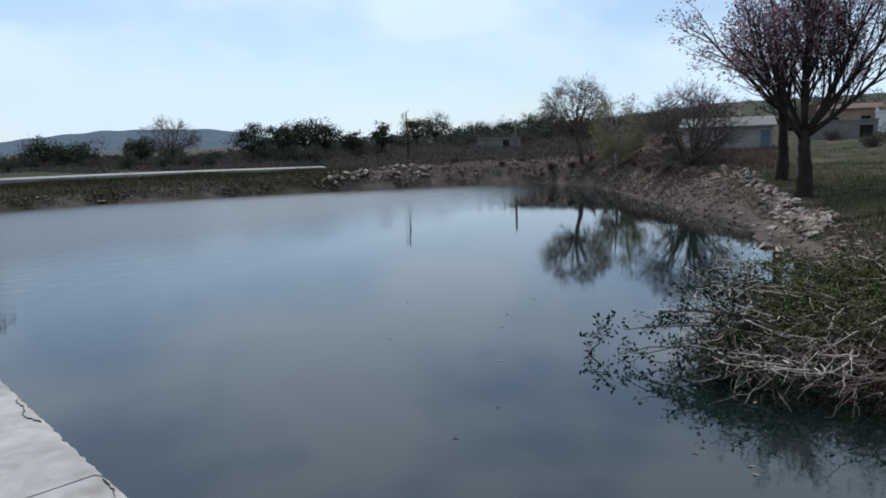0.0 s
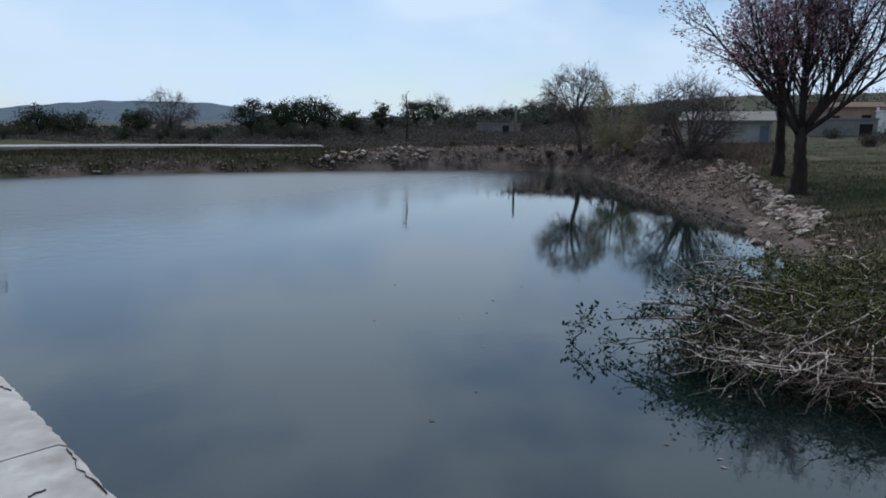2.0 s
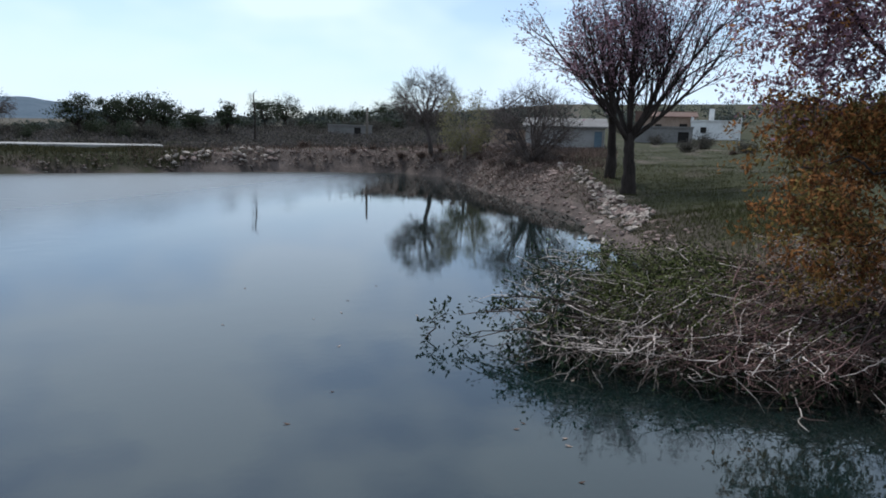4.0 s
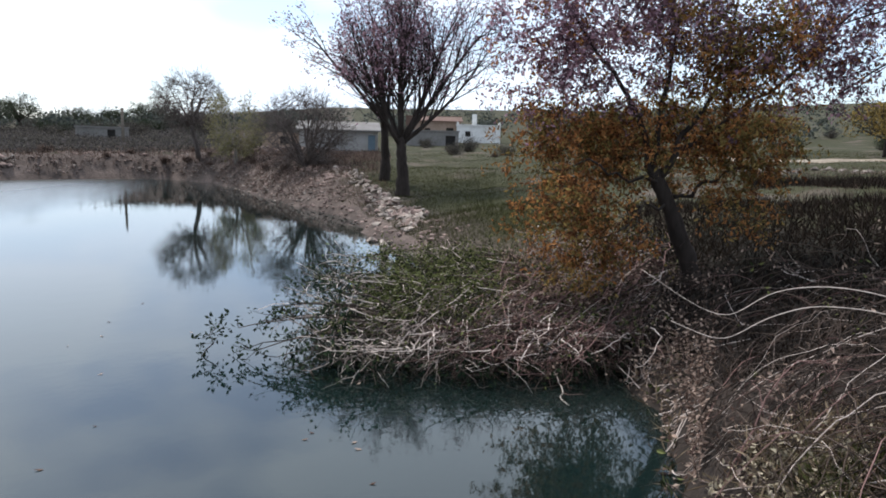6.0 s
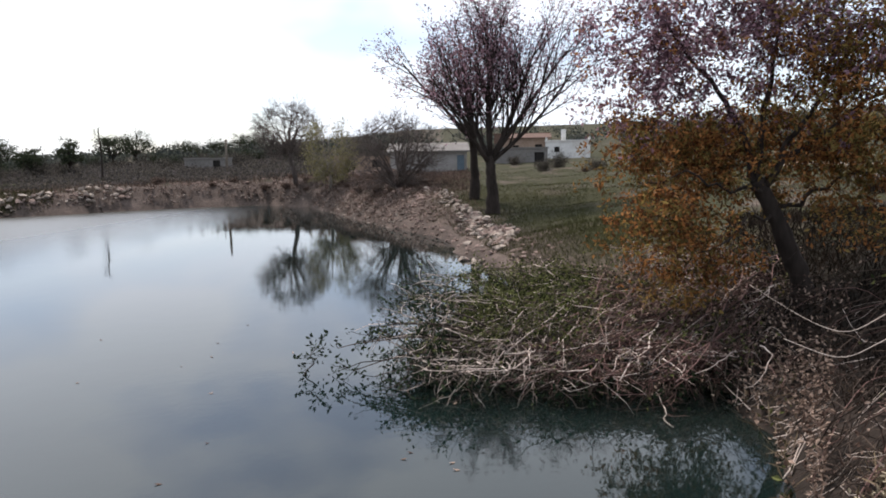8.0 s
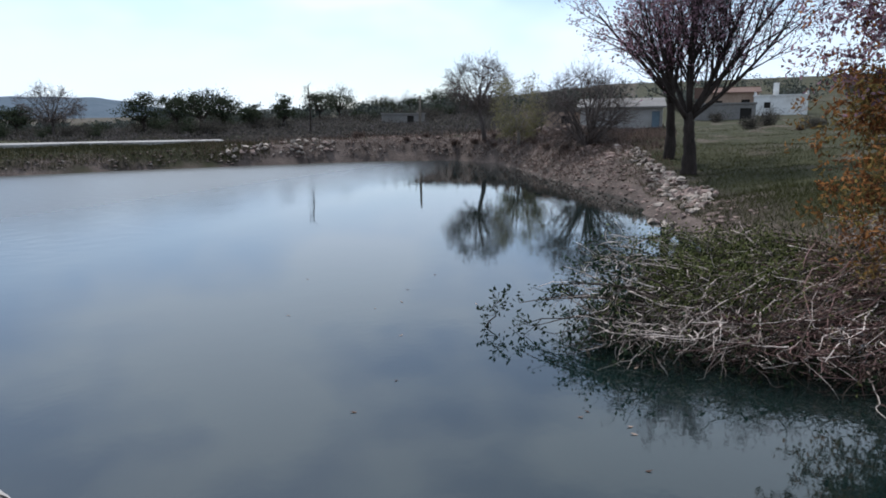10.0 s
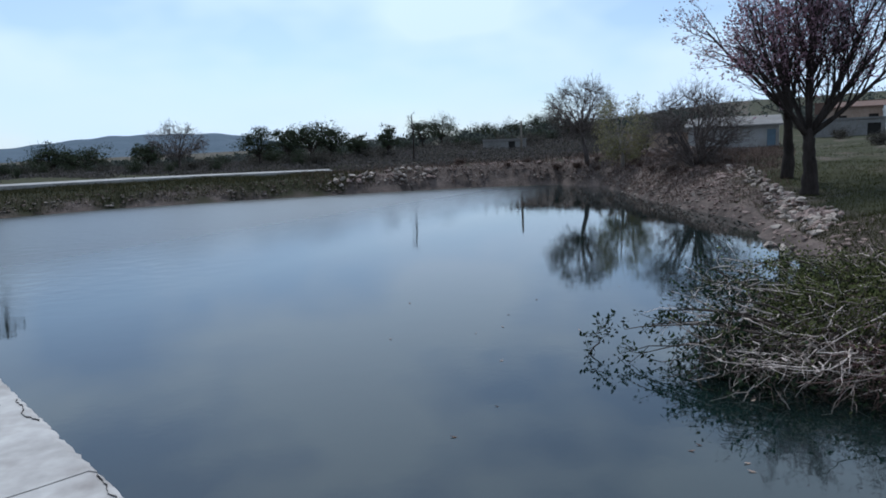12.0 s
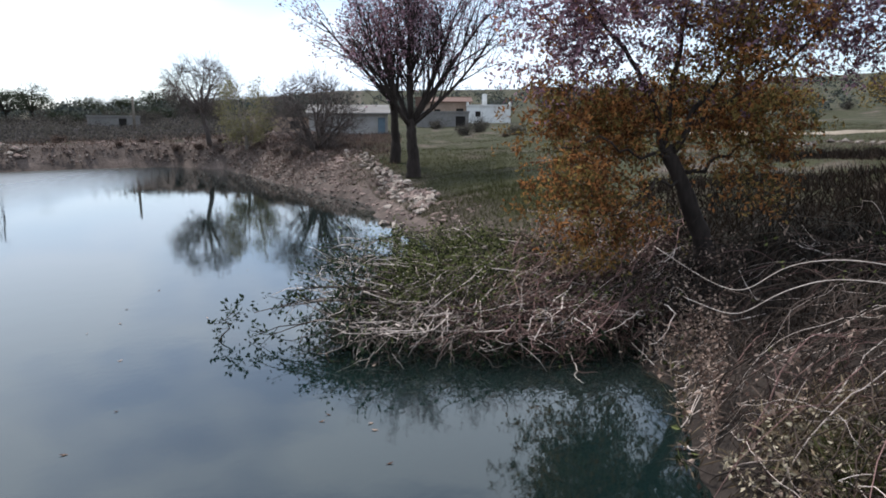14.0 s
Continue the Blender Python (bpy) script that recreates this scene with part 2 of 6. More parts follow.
def water_material():
    m = bpy.data.materials.new("pond_water")
    m.use_nodes = True
    n, l = m.node_tree.nodes, m.node_tree.links
    b = n["Principled BSDF"]
    b.inputs["Roughness"].default_value, b.inputs["IOR"].default_value = 0.04, 1.56
    place = n.new("ShaderNodeTexCoord")
    murk = n.new("ShaderNodeTexNoise")
    murk.inputs["Scale"].default_value, murk.inputs["Detail"].default_value = 0.35, 3.0
    l.new(place.outputs["Object"], murk.inputs["Vector"])
    tint = n.new("ShaderNodeMix")
    tint.data_type = "RGBA"
    tint.inputs["A"].default_value, tint.inputs["B"].default_value = (0.003, 0.007, 0.0065, 1), (0.006, 0.015, 0.0135, 1)
    l.new(murk.outputs["Fac"], tint.inputs["Factor"])
    # silt clouds the shallows away from the dam
    across = n.new("ShaderNodeVectorMath")
    across.operation = "DOT_PRODUCT"
    across.inputs[1].default_value = (1.5, 0.7, 0.0)
    l.new(place.outputs["Object"], across.inputs[0])
    shallow = n.new("ShaderNodeMapRange")
    shallow.inputs["From Min"].default_value, shallow.inputs["From Max"].default_value = 9.5, 15.0
    l.new(across.outputs["Value"], shallow.inputs["Value"])
    cloud = n.new("ShaderNodeTexNoise")
    cloud.inputs["Scale"].default_value, cloud.inputs["Detail"].default_value = 0.12, 4.0
    l.new(place.outputs["Object"], cloud.inputs["Vector"])
    thick = n.new("ShaderNodeMapRange")
    thick.inputs["From Min"].default_value, thick.inputs["From Max"].default_value = 0.32, 0.60
    thick.inputs["To Min"].default_value = 0.35
    l.new(cloud.outputs["Fac"], thick.inputs["Value"])
    clear = n.new("ShaderNodeMapRange")
    clear.inputs["From Min"].default_value, clear.inputs["From Max"].default_value = 17.0, 27.0
    clear.inputs["To Min"].default_value, clear.inputs["To Max"].default_value = 1.0, 0.2
    l.new(across.outputs["Value"], clear.inputs["Value"])
    reach = n.new("ShaderNodeMath")
    reach.operation = "MULTIPLY"
    l.new(shallow.outputs["Result"], reach.inputs[0])
    l.new(clear.outputs["Result"], reach.inputs[1])
    both = n.new("ShaderNodeMath")
    both.operation = "MULTIPLY"
    l.new(reach.outputs["Value"], both.inputs[0])
    l.new(thick.outputs["Result"], both.inputs[1])
    silt = n.new("ShaderNodeMix")
    silt.data_type = "RGBA"
    silt.inputs["B"].default_value = (0.011, 0.015, 0.013, 1)
    l.new(both.outputs["Value"], silt.inputs["Factor"])
    l.new(tint.outputs["Result"], silt.inputs["A"])
    l.new(silt.outputs["Result"], b.inputs["Base Color"])
    wave, swell = n.new("ShaderNodeTexNoise"), n.new("ShaderNodeTexNoise")
    for t, s, d in ((wave, 9.0, 2.0), (swell, 1.6, 2.0)):
        t.inputs["Scale"].default_value, t.inputs["Detail"].default_value = s, d
        l.new(place.outputs["Object"], t.inputs["Vector"])
    total = n.new("ShaderNodeMath")
    total.operation = "MULTIPLY_ADD"
    total.inputs[1].default_value = 0.35
    l.new(wave.outputs["Fac"], total.inputs[0])
    l.new(swell.outputs["Fac"], total.inputs[2])
    relief = n.new("ShaderNodeBump")
    relief.inputs["Strength"].default_value, relief.inputs["Distance"].default_value = 1.0, 0.045
    l.new(total.outputs["Value"], relief.inputs["Height"])
    # more breeze on the open water than under the dam
    apart_xyz = n.new("ShaderNodeSeparateXYZ")
    l.new(place.outputs["Object"], apart_xyz.inputs["Vector"])
    breeze = n.new("ShaderNodeMapRange")
    shelter = n.new("ShaderNodeMath")
    shelter.operation = "MULTIPLY_ADD"
    shelter.inputs[1].default_value = -1.95
    l.new(apart_xyz.outputs["X"], shelter.inputs[0])
    l.new(apart_xyz.outputs["Y"], shelter.inputs[2])
    breeze.inputs["From Min"].default_value, breeze.inputs["From Max"].default_value = 31.0, 52.0
    breeze.inputs["To Min"].default_value, breeze.inputs["To Max"].default_value = 0.0016, 0.03
    l.new(shelter.outputs["Value"], breeze.inputs["Value"])
    l.new(breeze.outputs["Result"], relief.inputs["Distance"])
    gloss = n.new("ShaderNodeMapRange")
    gloss.inputs["From Min"].default_value, gloss.inputs["From Max"].default_value = 31.0, 52.0
    gloss.inputs["To Min"].default_value, gloss.inputs["To Max"].default_value = 0.03, 0.30
    l.new(shelter.outputs["Value"], gloss.inputs["Value"])
    l.new(gloss.outputs["Result"], b.inputs["Roughness"])
    # the open water's ripples lean into the breeze, towards the dam
    lean_by = n.new("ShaderNodeMapRange")
    lean_by.inputs["From Min"].default_value, lean_by.inputs["From Max"].default_value = 30.0, 56.0
    l.new(shelter.outputs["Value"], lean_by.inputs["Value"])
    lean = n.new("ShaderNodeVectorMath")
    lean.operation = "SCALE"
    lean.inputs[0].default_value = (0.014, -0.075, 0.0)
    l.new(lean_by.outputs["Result"], lean.inputs["Scale"])
    sum_n = n.new("ShaderNodeVectorMath")
    sum_n.operation = "ADD"
    l.new(relief.outputs["Normal"], sum_n.inputs[0])
    l.new(lean.outputs["Vector"], sum_n.inputs[1])
    unit = n.new("ShaderNodeVectorMath")
    unit.operation = "NORMALIZE"
    l.new(sum_n.outputs["Vector"], unit.inputs[0])
    l.new(unit.outputs["Vector"], b.inputs["Normal"])
    return m


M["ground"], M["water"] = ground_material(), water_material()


# ---- mesh tools ----
class Soup:
    """Vertices and faces gathered from many small shapes."""

    def __init__(self):
        self.verts, self.faces, self.count = [], [], 0

    def add(self, verts, faces):
        self.verts.append(np.asarray(verts, float))
        self.faces.extend([[i + self.count for i in f] for f in faces])
        self.count += len(verts)

    def tube(self, points, radii, sides=5):
        p = np.asarray(points, float)
        r = np.asarray(radii, float)
        t = np.gradient(p, axis=0)
        t /= np.linalg.norm(t, axis=1)[:, None] + 1e-9
        ref = np.array([0.31, 0.17, 0.93]) if abs(t[0, 2]) < 0.9 else np.array([0.95, 0.2, 0.1])
        u = np.cross(t, ref)
        u /= np.linalg.norm(u, axis=1)[:, None] + 1e-9
        v = np.cross(t, u)
        a = np.arange(sides) * 2 * math.pi / sides
        ring = p[:, None] + r[:, None, None] * (np.cos(a)[None, :, None] * u[:, None] + np.sin(a)[None, :, None] * v[:, None])
        k = len(p)
        faces = [[i * sides + j, i * sides + (j + 1) % sides, (i + 1) * sides + (j + 1) % sides, (i + 1) * sides + j] for i in range(k - 1) for j in range(sides)]
        faces.append(list(range(sides))[::-1])
        faces.append([(k - 1) * sides + j for j in range(sides)])
        self.add(ring.reshape(-1, 3), faces)

    def box(self, x0, y0, z0, x1, y1, z1):
        v = [(x, y, z) for z in (z0, z1) for y in (y0, y1) for x in (x0, x1)]
        self.add(v, [[0, 2, 3, 1], [4, 5, 7, 6], [0, 1, 5, 4], [2, 6, 7, 3], [0, 4, 6, 2], [1, 3, 7, 5]])

    def leaves(self, at, length, width, rng, up=0.0, axis=None):
        """One folded four-cornered blade at each place."""
        at = np.asarray(at, float)
        n = len(at)
        if not n:
            return
        d = rng.normal(size=(n, 3)) if axis is None else np.asarray(axis) + rng.normal(size=(n, 3)) * 0.5
        d[:, 2] += up
        d /= np.linalg.norm(d, axis=1)[:, None]
        s = np.cross(d, rng.normal(size=(n, 3)))
        s /= np.linalg.norm(s, axis=1)[:, None] + 1e-9
        ln = length * rng.uniform(0.6, 1.3, (n, 1))
        wd = width * rng.uniform(0.7, 1.3, (n, 1)) / 2
        fold = np.cross(d, s) * wd * 0.5
        v = np.stack([at, at + d * ln * 0.5 + s * wd + fold, at + d * ln, at + d * ln * 0.5 - s * wd + fold], 1).reshape(-1, 3)
        base = self.count + 4 * np.arange(n)
        self.verts.append(v)
        self.faces.extend(np.stack([base, base + 1, base + 2, base + 3], 1).tolist())
        self.count += 4 * n

    def mesh(self, name, material, smooth=True):
        me = bpy.data.meshes.new(name)
        me.from_pydata(np.concatenate(self.verts).tolist() if self.verts else [], [], self.faces)
        me.materials.append(material)
        if smooth:
            me.polygons.foreach_set("use_smooth", [True] * len(me.polygons))
        me.update()
        return me


def part(name, soup, material, parent=None, label="", smooth=True, kind=""):
    ob = new(name, soup.mesh(name, material, smooth) if isinstance(soup, Soup) else soup)
    if parent:
        ob.parent = parent
    return tagged(ob, label=label, kind=kind)


def thing(name, at, label, category, group="", kind="", turn=0.0):
    ob = new(name)
    ob.empty_display_size = 0.2
    ob.matrix_basis = pose(*at, 0, 0, turn)
    return tagged(ob, label=label, category=category, group=group, kind=kind)


def ripple(x, y, size=1.0, seed=0.0):
    """Smooth uneven values from -1 to 1 over the plan."""
    x, y = np.asarray(x) / size + seed * 3.1, np.asarray(y) / size - seed * 1.7
    return (np.sin(x * 1.7 + 1.3 * np.sin(y * 0.9 + seed)) + np.sin(y * 2.1 + 1.1 * np.sin(x * 1.3 + 2)) + np.sin((x + y) * 1.1 + seed)
            + 0.6 * np.sin(x * 4.3 - y * 3.7) + 0.5 * np.sin(y * 5.9 + x * 2.9)) / 4.1


def spot(az, far):
    """The plan's place in a bearing (degrees clockwise from +y) at a distance."""
    return far * math.sin(radians(az)), far * math.cos(radians(az))



def polar(az, far, z):
    return (*spot(az, far), z)


def arc(p0, p1, p2, n):
    t = np.linspace(0, 1, n)[:, None]
    return (1 - t) ** 2 * np.array(p0) + 2 * t * (1 - t) * np.array(p1) + t ** 2 * np.array(p2)


# ---- the land ----
WALL_EDGE = [(4.53, -3.19), (2.16, -0.75), (-1.12, 2.62), (-10.85, 12.62), (-15.87, 17.74), (-22.9, 23.5), (-30.5, 28.5)]
SHORE = [(-31.5, 31.0), (-31.8, 36.0), (-29.5, 43.2), (-24.8, 48.8), (-18.5, 52.4), (-9.6, 56.6), (-1.0, 59.6), (5.0, 61.0), (9.8, 59.6), (12.4, 54.5), (12.3, 47.0),
         (11.9, 39.0), (11.9, 33.0), (12.2, 28.0), (11.0, 23.5), (10.2, 20.0), (9.7, 17.0), (10.3, 13.5), (9.2, 10.8), (7.9, 8.4), (7.2, 6.6), (6.8, 5.3), (6.0, 4.5), (5.2, 3.8),
         (4.5, 2.6), (4.2, 1.0), (4.5, -1.2)]
POND = np.array(WALL_EDGE + SHORE)


def pond_distance(x, y):
    """Metres from the shore line; negative over the water."""
    x, y = np.asarray(x, float), np.asarray(y, float)
    best, inside = np.full(x.shape, 1e9), np.zeros(x.shape, bool)
    for (ax, ay), (bx, by) in zip(POND, np.roll(POND, -1, 0)):
        t = np.clip(((x - ax) * (bx - ax) + (y - ay) * (by - ay)) / ((bx - ax) ** 2 + (by - ay) ** 2), 0, 1)
        best = np.minimum(best, np.hypot(x - ax - t * (bx - ax), y - ay - t * (by - ay)))
        inside ^= ((ay > y) != (by > y)) & (x < (bx - ax) * (y - ay) / (by - ay + 1e-12) + ax)
    return np.where(inside, -best, best)


PROFILES = [  # bearing, then distance and height of the land above the water
    (-60, [(0, 1.0), (40, 1.1), (60, 1.6), (120, 2.0), (600, 7.0), (4000, 20.0)]),
    (-35, [(0, 1.2), (44, 1.3), (52, 1.45), (63, 1.55), (70, 2.2), (120, 2.1), (600, 7.0), (4000, 20.0)]),
    (-10, [(0, 1.3), (50, 1.5), (62, 1.6), (69, 1.65), (75, 2.1), (85, 2.2), (150, 3.0), (600, 12.0), (4000, 25.0)]),
    (10, [(0, 1.4), (45, 1.7), (62, 2.2), (85, 2.9), (130, 5.0), (300, 11.5), (420, 17.0), (4000, 30.0)]),
    (22, [(0, 1.3), (20, 1.2), (36, 1.9), (60, 2.4), (110, 4.0), (300, 16.0), (420, 25.5), (4000, 40.0)]),
    (29, [(0, 1.2), (20, 1.0), (31, 1.2), (37, 1.8), (50, 2.2), (92, 3.3), (110, 4.3), (300, 16.0), (420, 26.0), (4000, 40.0)]),
    (45, [(0, 1.4), (12, 1.3), (30, 1.9), (60, 2.8), (110, 4.2), (300, 18.0), (420, 27.0), (4000, 40.0)]),
    (64, [(0, 1.5), (9, 1.5), (20, 2.1), (40, 2.6), (60, 3.3), (110, 4.4), (300, 20.0), (420, 32.0), (4000, 42.0)]),
    (110, [(0, 1.5), (60, 3.0), (400, 20.0), (4000, 40.0)]),
    (180, [(0, 1.0), (60, 1.0), (400, 6.0), (4000, 20.0)]),
]
_az = np.array([p[0] for p in PROFILES], float)


def wall_side(x, y):
    """Metres to the downstream side of the dam's water edge."""
    best, side = np.full(np.shape(x), 1e9), np.zeros(np.shape(x))
    for (ax, ay), (bx, by) in zip(WALL_EDGE, WALL_EDGE[1:]):
        dx, dy = bx - ax, by - ay
        t = np.clip(((x - ax) * dx + (y - ay) * dy) / (dx * dx + dy * dy), 0, 1)
        d = np.hypot(x - ax - t * dx, y - ay - t * dy)
        s = (dx * (y - ay) - dy * (x - ax)) / math.hypot(dx, dy)
        near = d < best
        best, side = np.where(near, d, best), np.where(near, np.sign(s) * d, side)
    return side


def land(x, y):
    x, y = np.asarray(x, float), np.asarray(y, float)
    far, az = np.hypot(x, y), np.degrees(np.arctan2(x, y))
    az = np.where(az < -60, np.where(az < -120, 180, -60), az)
    heights = np.stack([np.interp(far, *np.array(p[1]).T) for p in PROFILES])
    k = np.clip(np.searchsorted(_az, az) - 1, 0, len(_az) - 2)
    w = np.clip((az - _az[k]) / (_az[k + 1] - _az[k]), 0, 1)
    flat = np.take_along_axis(heights, k[None], 0)[0] * (1 - w) + np.take_along_axis(heights, k[None] + 1, 0)[0] * w
    flat = flat + 0.10 * ripple(x, y, 2.3, 1) * np.clip(far / 15, 0.3, 1.6) + 0.05 * ripple(x, y, 0.7, 2)
    d = pond_distance(x, y) + 0.28 * ripple(x, y, 1.9, 3) + 0.12 * ripple(x, y, 0.6, 4)
    wide = np.interp(far, [5, 12, 30, 45, 52, 60], [1.2, 1.4, 1.7, 1.6, 1.1, 0.9])
    z = np.where(d > 0, flat * (1 - np.exp(-np.maximum(d, 0) / wide)), np.maximum(-1.6, 0.45 * d))
    down = wall_side(x, y)
    low = -1.1 + 0.05 * ripple(x, y, 1.1, 5)
    blend = np.clip((down - 0.2) / 0.5, 0, 1) * np.clip((34 - far) / 8, 0, 1) * (d > -0.6)
    return z * (1 - blend) + low * blend


def ground_at(x, y):
    return float(land(np.array([x]), np.array([y]))[0])


def build_ground():
    bearings = np.concatenate([np.arange(-180, -60, 6.0), np.arange(-60, 82, 0.5), np.arange(82, 180, 6.0)])
    rings = np.concatenate([[0.05], np.geomspace(0.8, 90, 190), np.geomspace(94, 4200, 60)])
    a, r = np.meshgrid(np.radians(bearings), rings)
    x, y = (r * np.sin(a)), (r * np.cos(a))
    z = land(x.ravel(), y.ravel())
    na, nr = len(bearings), len(rings)
    i, j = np.meshgrid(np.arange(nr - 1), np.arange(na), indexing="ij")
    k = (j + 1) % na
    faces = np.stack([i * na + j, (i + 1) * na + j, (i + 1) * na + k, i * na + k], -1).reshape(-1, 4)[:, ::-1]
    me = bpy.data.meshes.new("ground")
    me.from_pydata(np.stack([x.ravel(), y.ravel(), z], 1).tolist(), [], faces.tolist())
    me.materials.append(M["ground"])
    me.polygons.foreach_set("use_smooth", [True] * len(me.polygons))
    far, az, d = np.hypot(x, y).ravel(), np.degrees(np.arctan2(x, y)).ravel(), pond_distance(x.ravel(), y.ravel())
    cover = np.interp(d, [0.0, 1.0, 3.0], [0.0, 0.25, 0.5]) + 0.12 * (az > 24) + 0.35 * ((az < -8) & (far < 75)) - 0.15 * ((az > 2) & (az < 24) & (far < 75)) - 0.3 * ((far < 9) & (az > 30))
    down = wall_side(x.ravel(), y.ravel())
    # shade along the dam's dry side, put into the soil colour
    damp_and_shade = np.clip((down - 0.3) / 0.4, 0, 1) * np.clip((4.0 - down) / 1.5, 0, 1) * (far < 30)
    # far bank and spit a little darker towards the water
    damp_and_shade = np.maximum(damp_and_shade, 0.25 * np.clip((8.0 - d) / 3.0, 0, 1) * (d > -4) * (far > 30) * (az < 24))
    damp_and_shade = np.maximum(damp_and_shade, 0.2 * np.clip((5.0 - d) / 3.0, 0, 1) * (d > -4) * (far > 14) * (az > 18) * (az < 36))
    # shade on the near bank round the tree, put into the soil colour
    damp_and_shade = np.maximum(damp_and_shade, 0.82 * np.clip((7.0 - d) / 2.0, 0, 1) * (far < 16) * (az > 38))
    # wet soil along the waterline
    damp_and_shade = np.maximum(damp_and_shade, 0.6 * np.clip(1 - np.abs(d - 0.05) / 0.35, 0, 1))
    wet_and_shade = me.attributes.new("damp_and_shade", "FLOAT", "POINT")
    wet_and_shade.data.foreach_set("value", damp_and_shade.astype(np.float32))
    layer = me.attributes.new("cover", "FLOAT", "POINT")
    layer.data.foreach_set("value", cover.astype(np.float32))
    me.update()
    tagged(new("ground", me), "uneven earth and dry grass round the pond", "ground", kind="structure")


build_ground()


def build_water():
    rim = []
    for i, (x, y) in enumerate(POND):
        if i < len(WALL_EDGE):
            rim.append((x - 0.35, y - 0.35))
        else:
            cx, cy = x + 9.0, y - 28.0
            k = math.hypot(cx, cy)
            rim.append((x + 1.6 * cx / k, y + 1.6 * cy / k))
    bm = bmesh.new()
    face = bm.faces.new([bm.verts.new((x, y, 0)) for x, y in rim])
    if face.normal.z < 0:
        face.normal_flip()
    bmesh.ops.triangulate(bm, faces=bm.faces[:])
    me = bpy.data.meshes.new("water")
    bm.normal_update()
    if sum(f.normal.z for f in bm.faces) < 0:
        bmesh.ops.reverse_faces(bm, faces=bm.faces[:])
    bm.to_mesh(me)
    bm.free()
    me.materials.append(M["water"])
    tagged(new("water", me), "calm murky green-blue pond water", "pond", kind="structure")


build_water()


# ---- dam wall ----
def along(s):
    """The water edge of the dam at s metres from its near end, with the direction there."""
    for (ax, ay), (bx, by) in zip(WALL_EDGE, WALL_EDGE[1:]):
        k = math.hypot(bx - ax, by - ay)
        if s <= k or (bx, by) == WALL_EDGE[-1]:
            return ax + (bx - ax) * s / k, ay + (by - ay) * s / k, (bx - ax) / k, (by - ay) / k
        s -= k


WALL_TOP, WALL_WIDE = 1.6, 1.0
WALL_LONG = sum(math.dist(a, b) for a, b in zip(WALL_EDGE, WALL_EDGE[1:]))


def wall_run(s0, s1, z0, z1, inset, rough, material, name, parent, step=0.05, seed=0):
    """A stretch of the dam between two heights, with uneven edges."""
    rng = np.random.default_rng(seed)
    soup = Soup()
    cuts = np.append(np.arange(s0, s1 - step / 2, step), s1)
    across = [0.0, 0.04, 0.3, 0.63, 0.96, 1.0]
    verts = []
    for s in cuts:
        x, y, dx, dy = along(s)
        nx, ny = -dy, dx
        chip_r = rough * (0.4 * math.sin(s * 1.9) + rng.normal() * 0.45 + 1.6 * max(0.0, rng.normal() - 1.2))
        chip_l = rough * (0.4 * math.sin(s * 1.5) + rng.normal() * 0.45 - 1.6 * max(0.0, rng.normal() - 1.2))
        row = [(inset + chip_r, z0), (inset + chip_r, z1 - 0.02)]
        row += [(inset + max(a, 0.03) + (chip_r if a < 0.1 else chip_l if a > 0.85 else 0) - 2 * inset * a, z1 + rough * 0.25 * math.sin(s * 3 + a * 9) + rng.normal() * rough * 0.08) for a in across[1:-1]]
        row += [(WALL_WIDE - inset + chip_l, z1 - 0.02), (WALL_WIDE - inset + chip_l, z0)]
        verts += [(x + nx * a, y + ny * a, z) for a, z in row]
    m = 8
    k = len(cuts)
    faces = [[i * m + j, i * m + j + 1, (i + 1) * m + j + 1, (i + 1) * m + j] for i in range(k - 1) for j in range(m - 1)]
    faces += [list(range(m))[::-1], [(k - 1) * m + j for j in range(m)]]
    soup.add(verts, faces)
    return part(name, soup, material, parent, smooth=False)


dam = tagged(new("dam_wall", None), "long low masonry dam with pale concrete coping", "dam", kind="structure")
wall_run(0, WALL_LONG, -2.2, 1.44, 0.06, 0.02, M["wall_stone"], "masonry", dam, step=0.4)
JOINTS = [0.0, 4.0, 9.08, 14.2, 18.2, 22.05, 29.8, 36.5, WALL_LONG]
for i, (s0, s1) in enumerate(zip(JOINTS, JOINTS[1:])):
    step_up = 0.085 if s0 > 22 else 0.0
    wall_run(s0 + 0.006, s1 - 0.008, 1.443, WALL_TOP + step_up, 0.0, 0.0075, M["concrete"], "coping_slab", dam, seed=i)


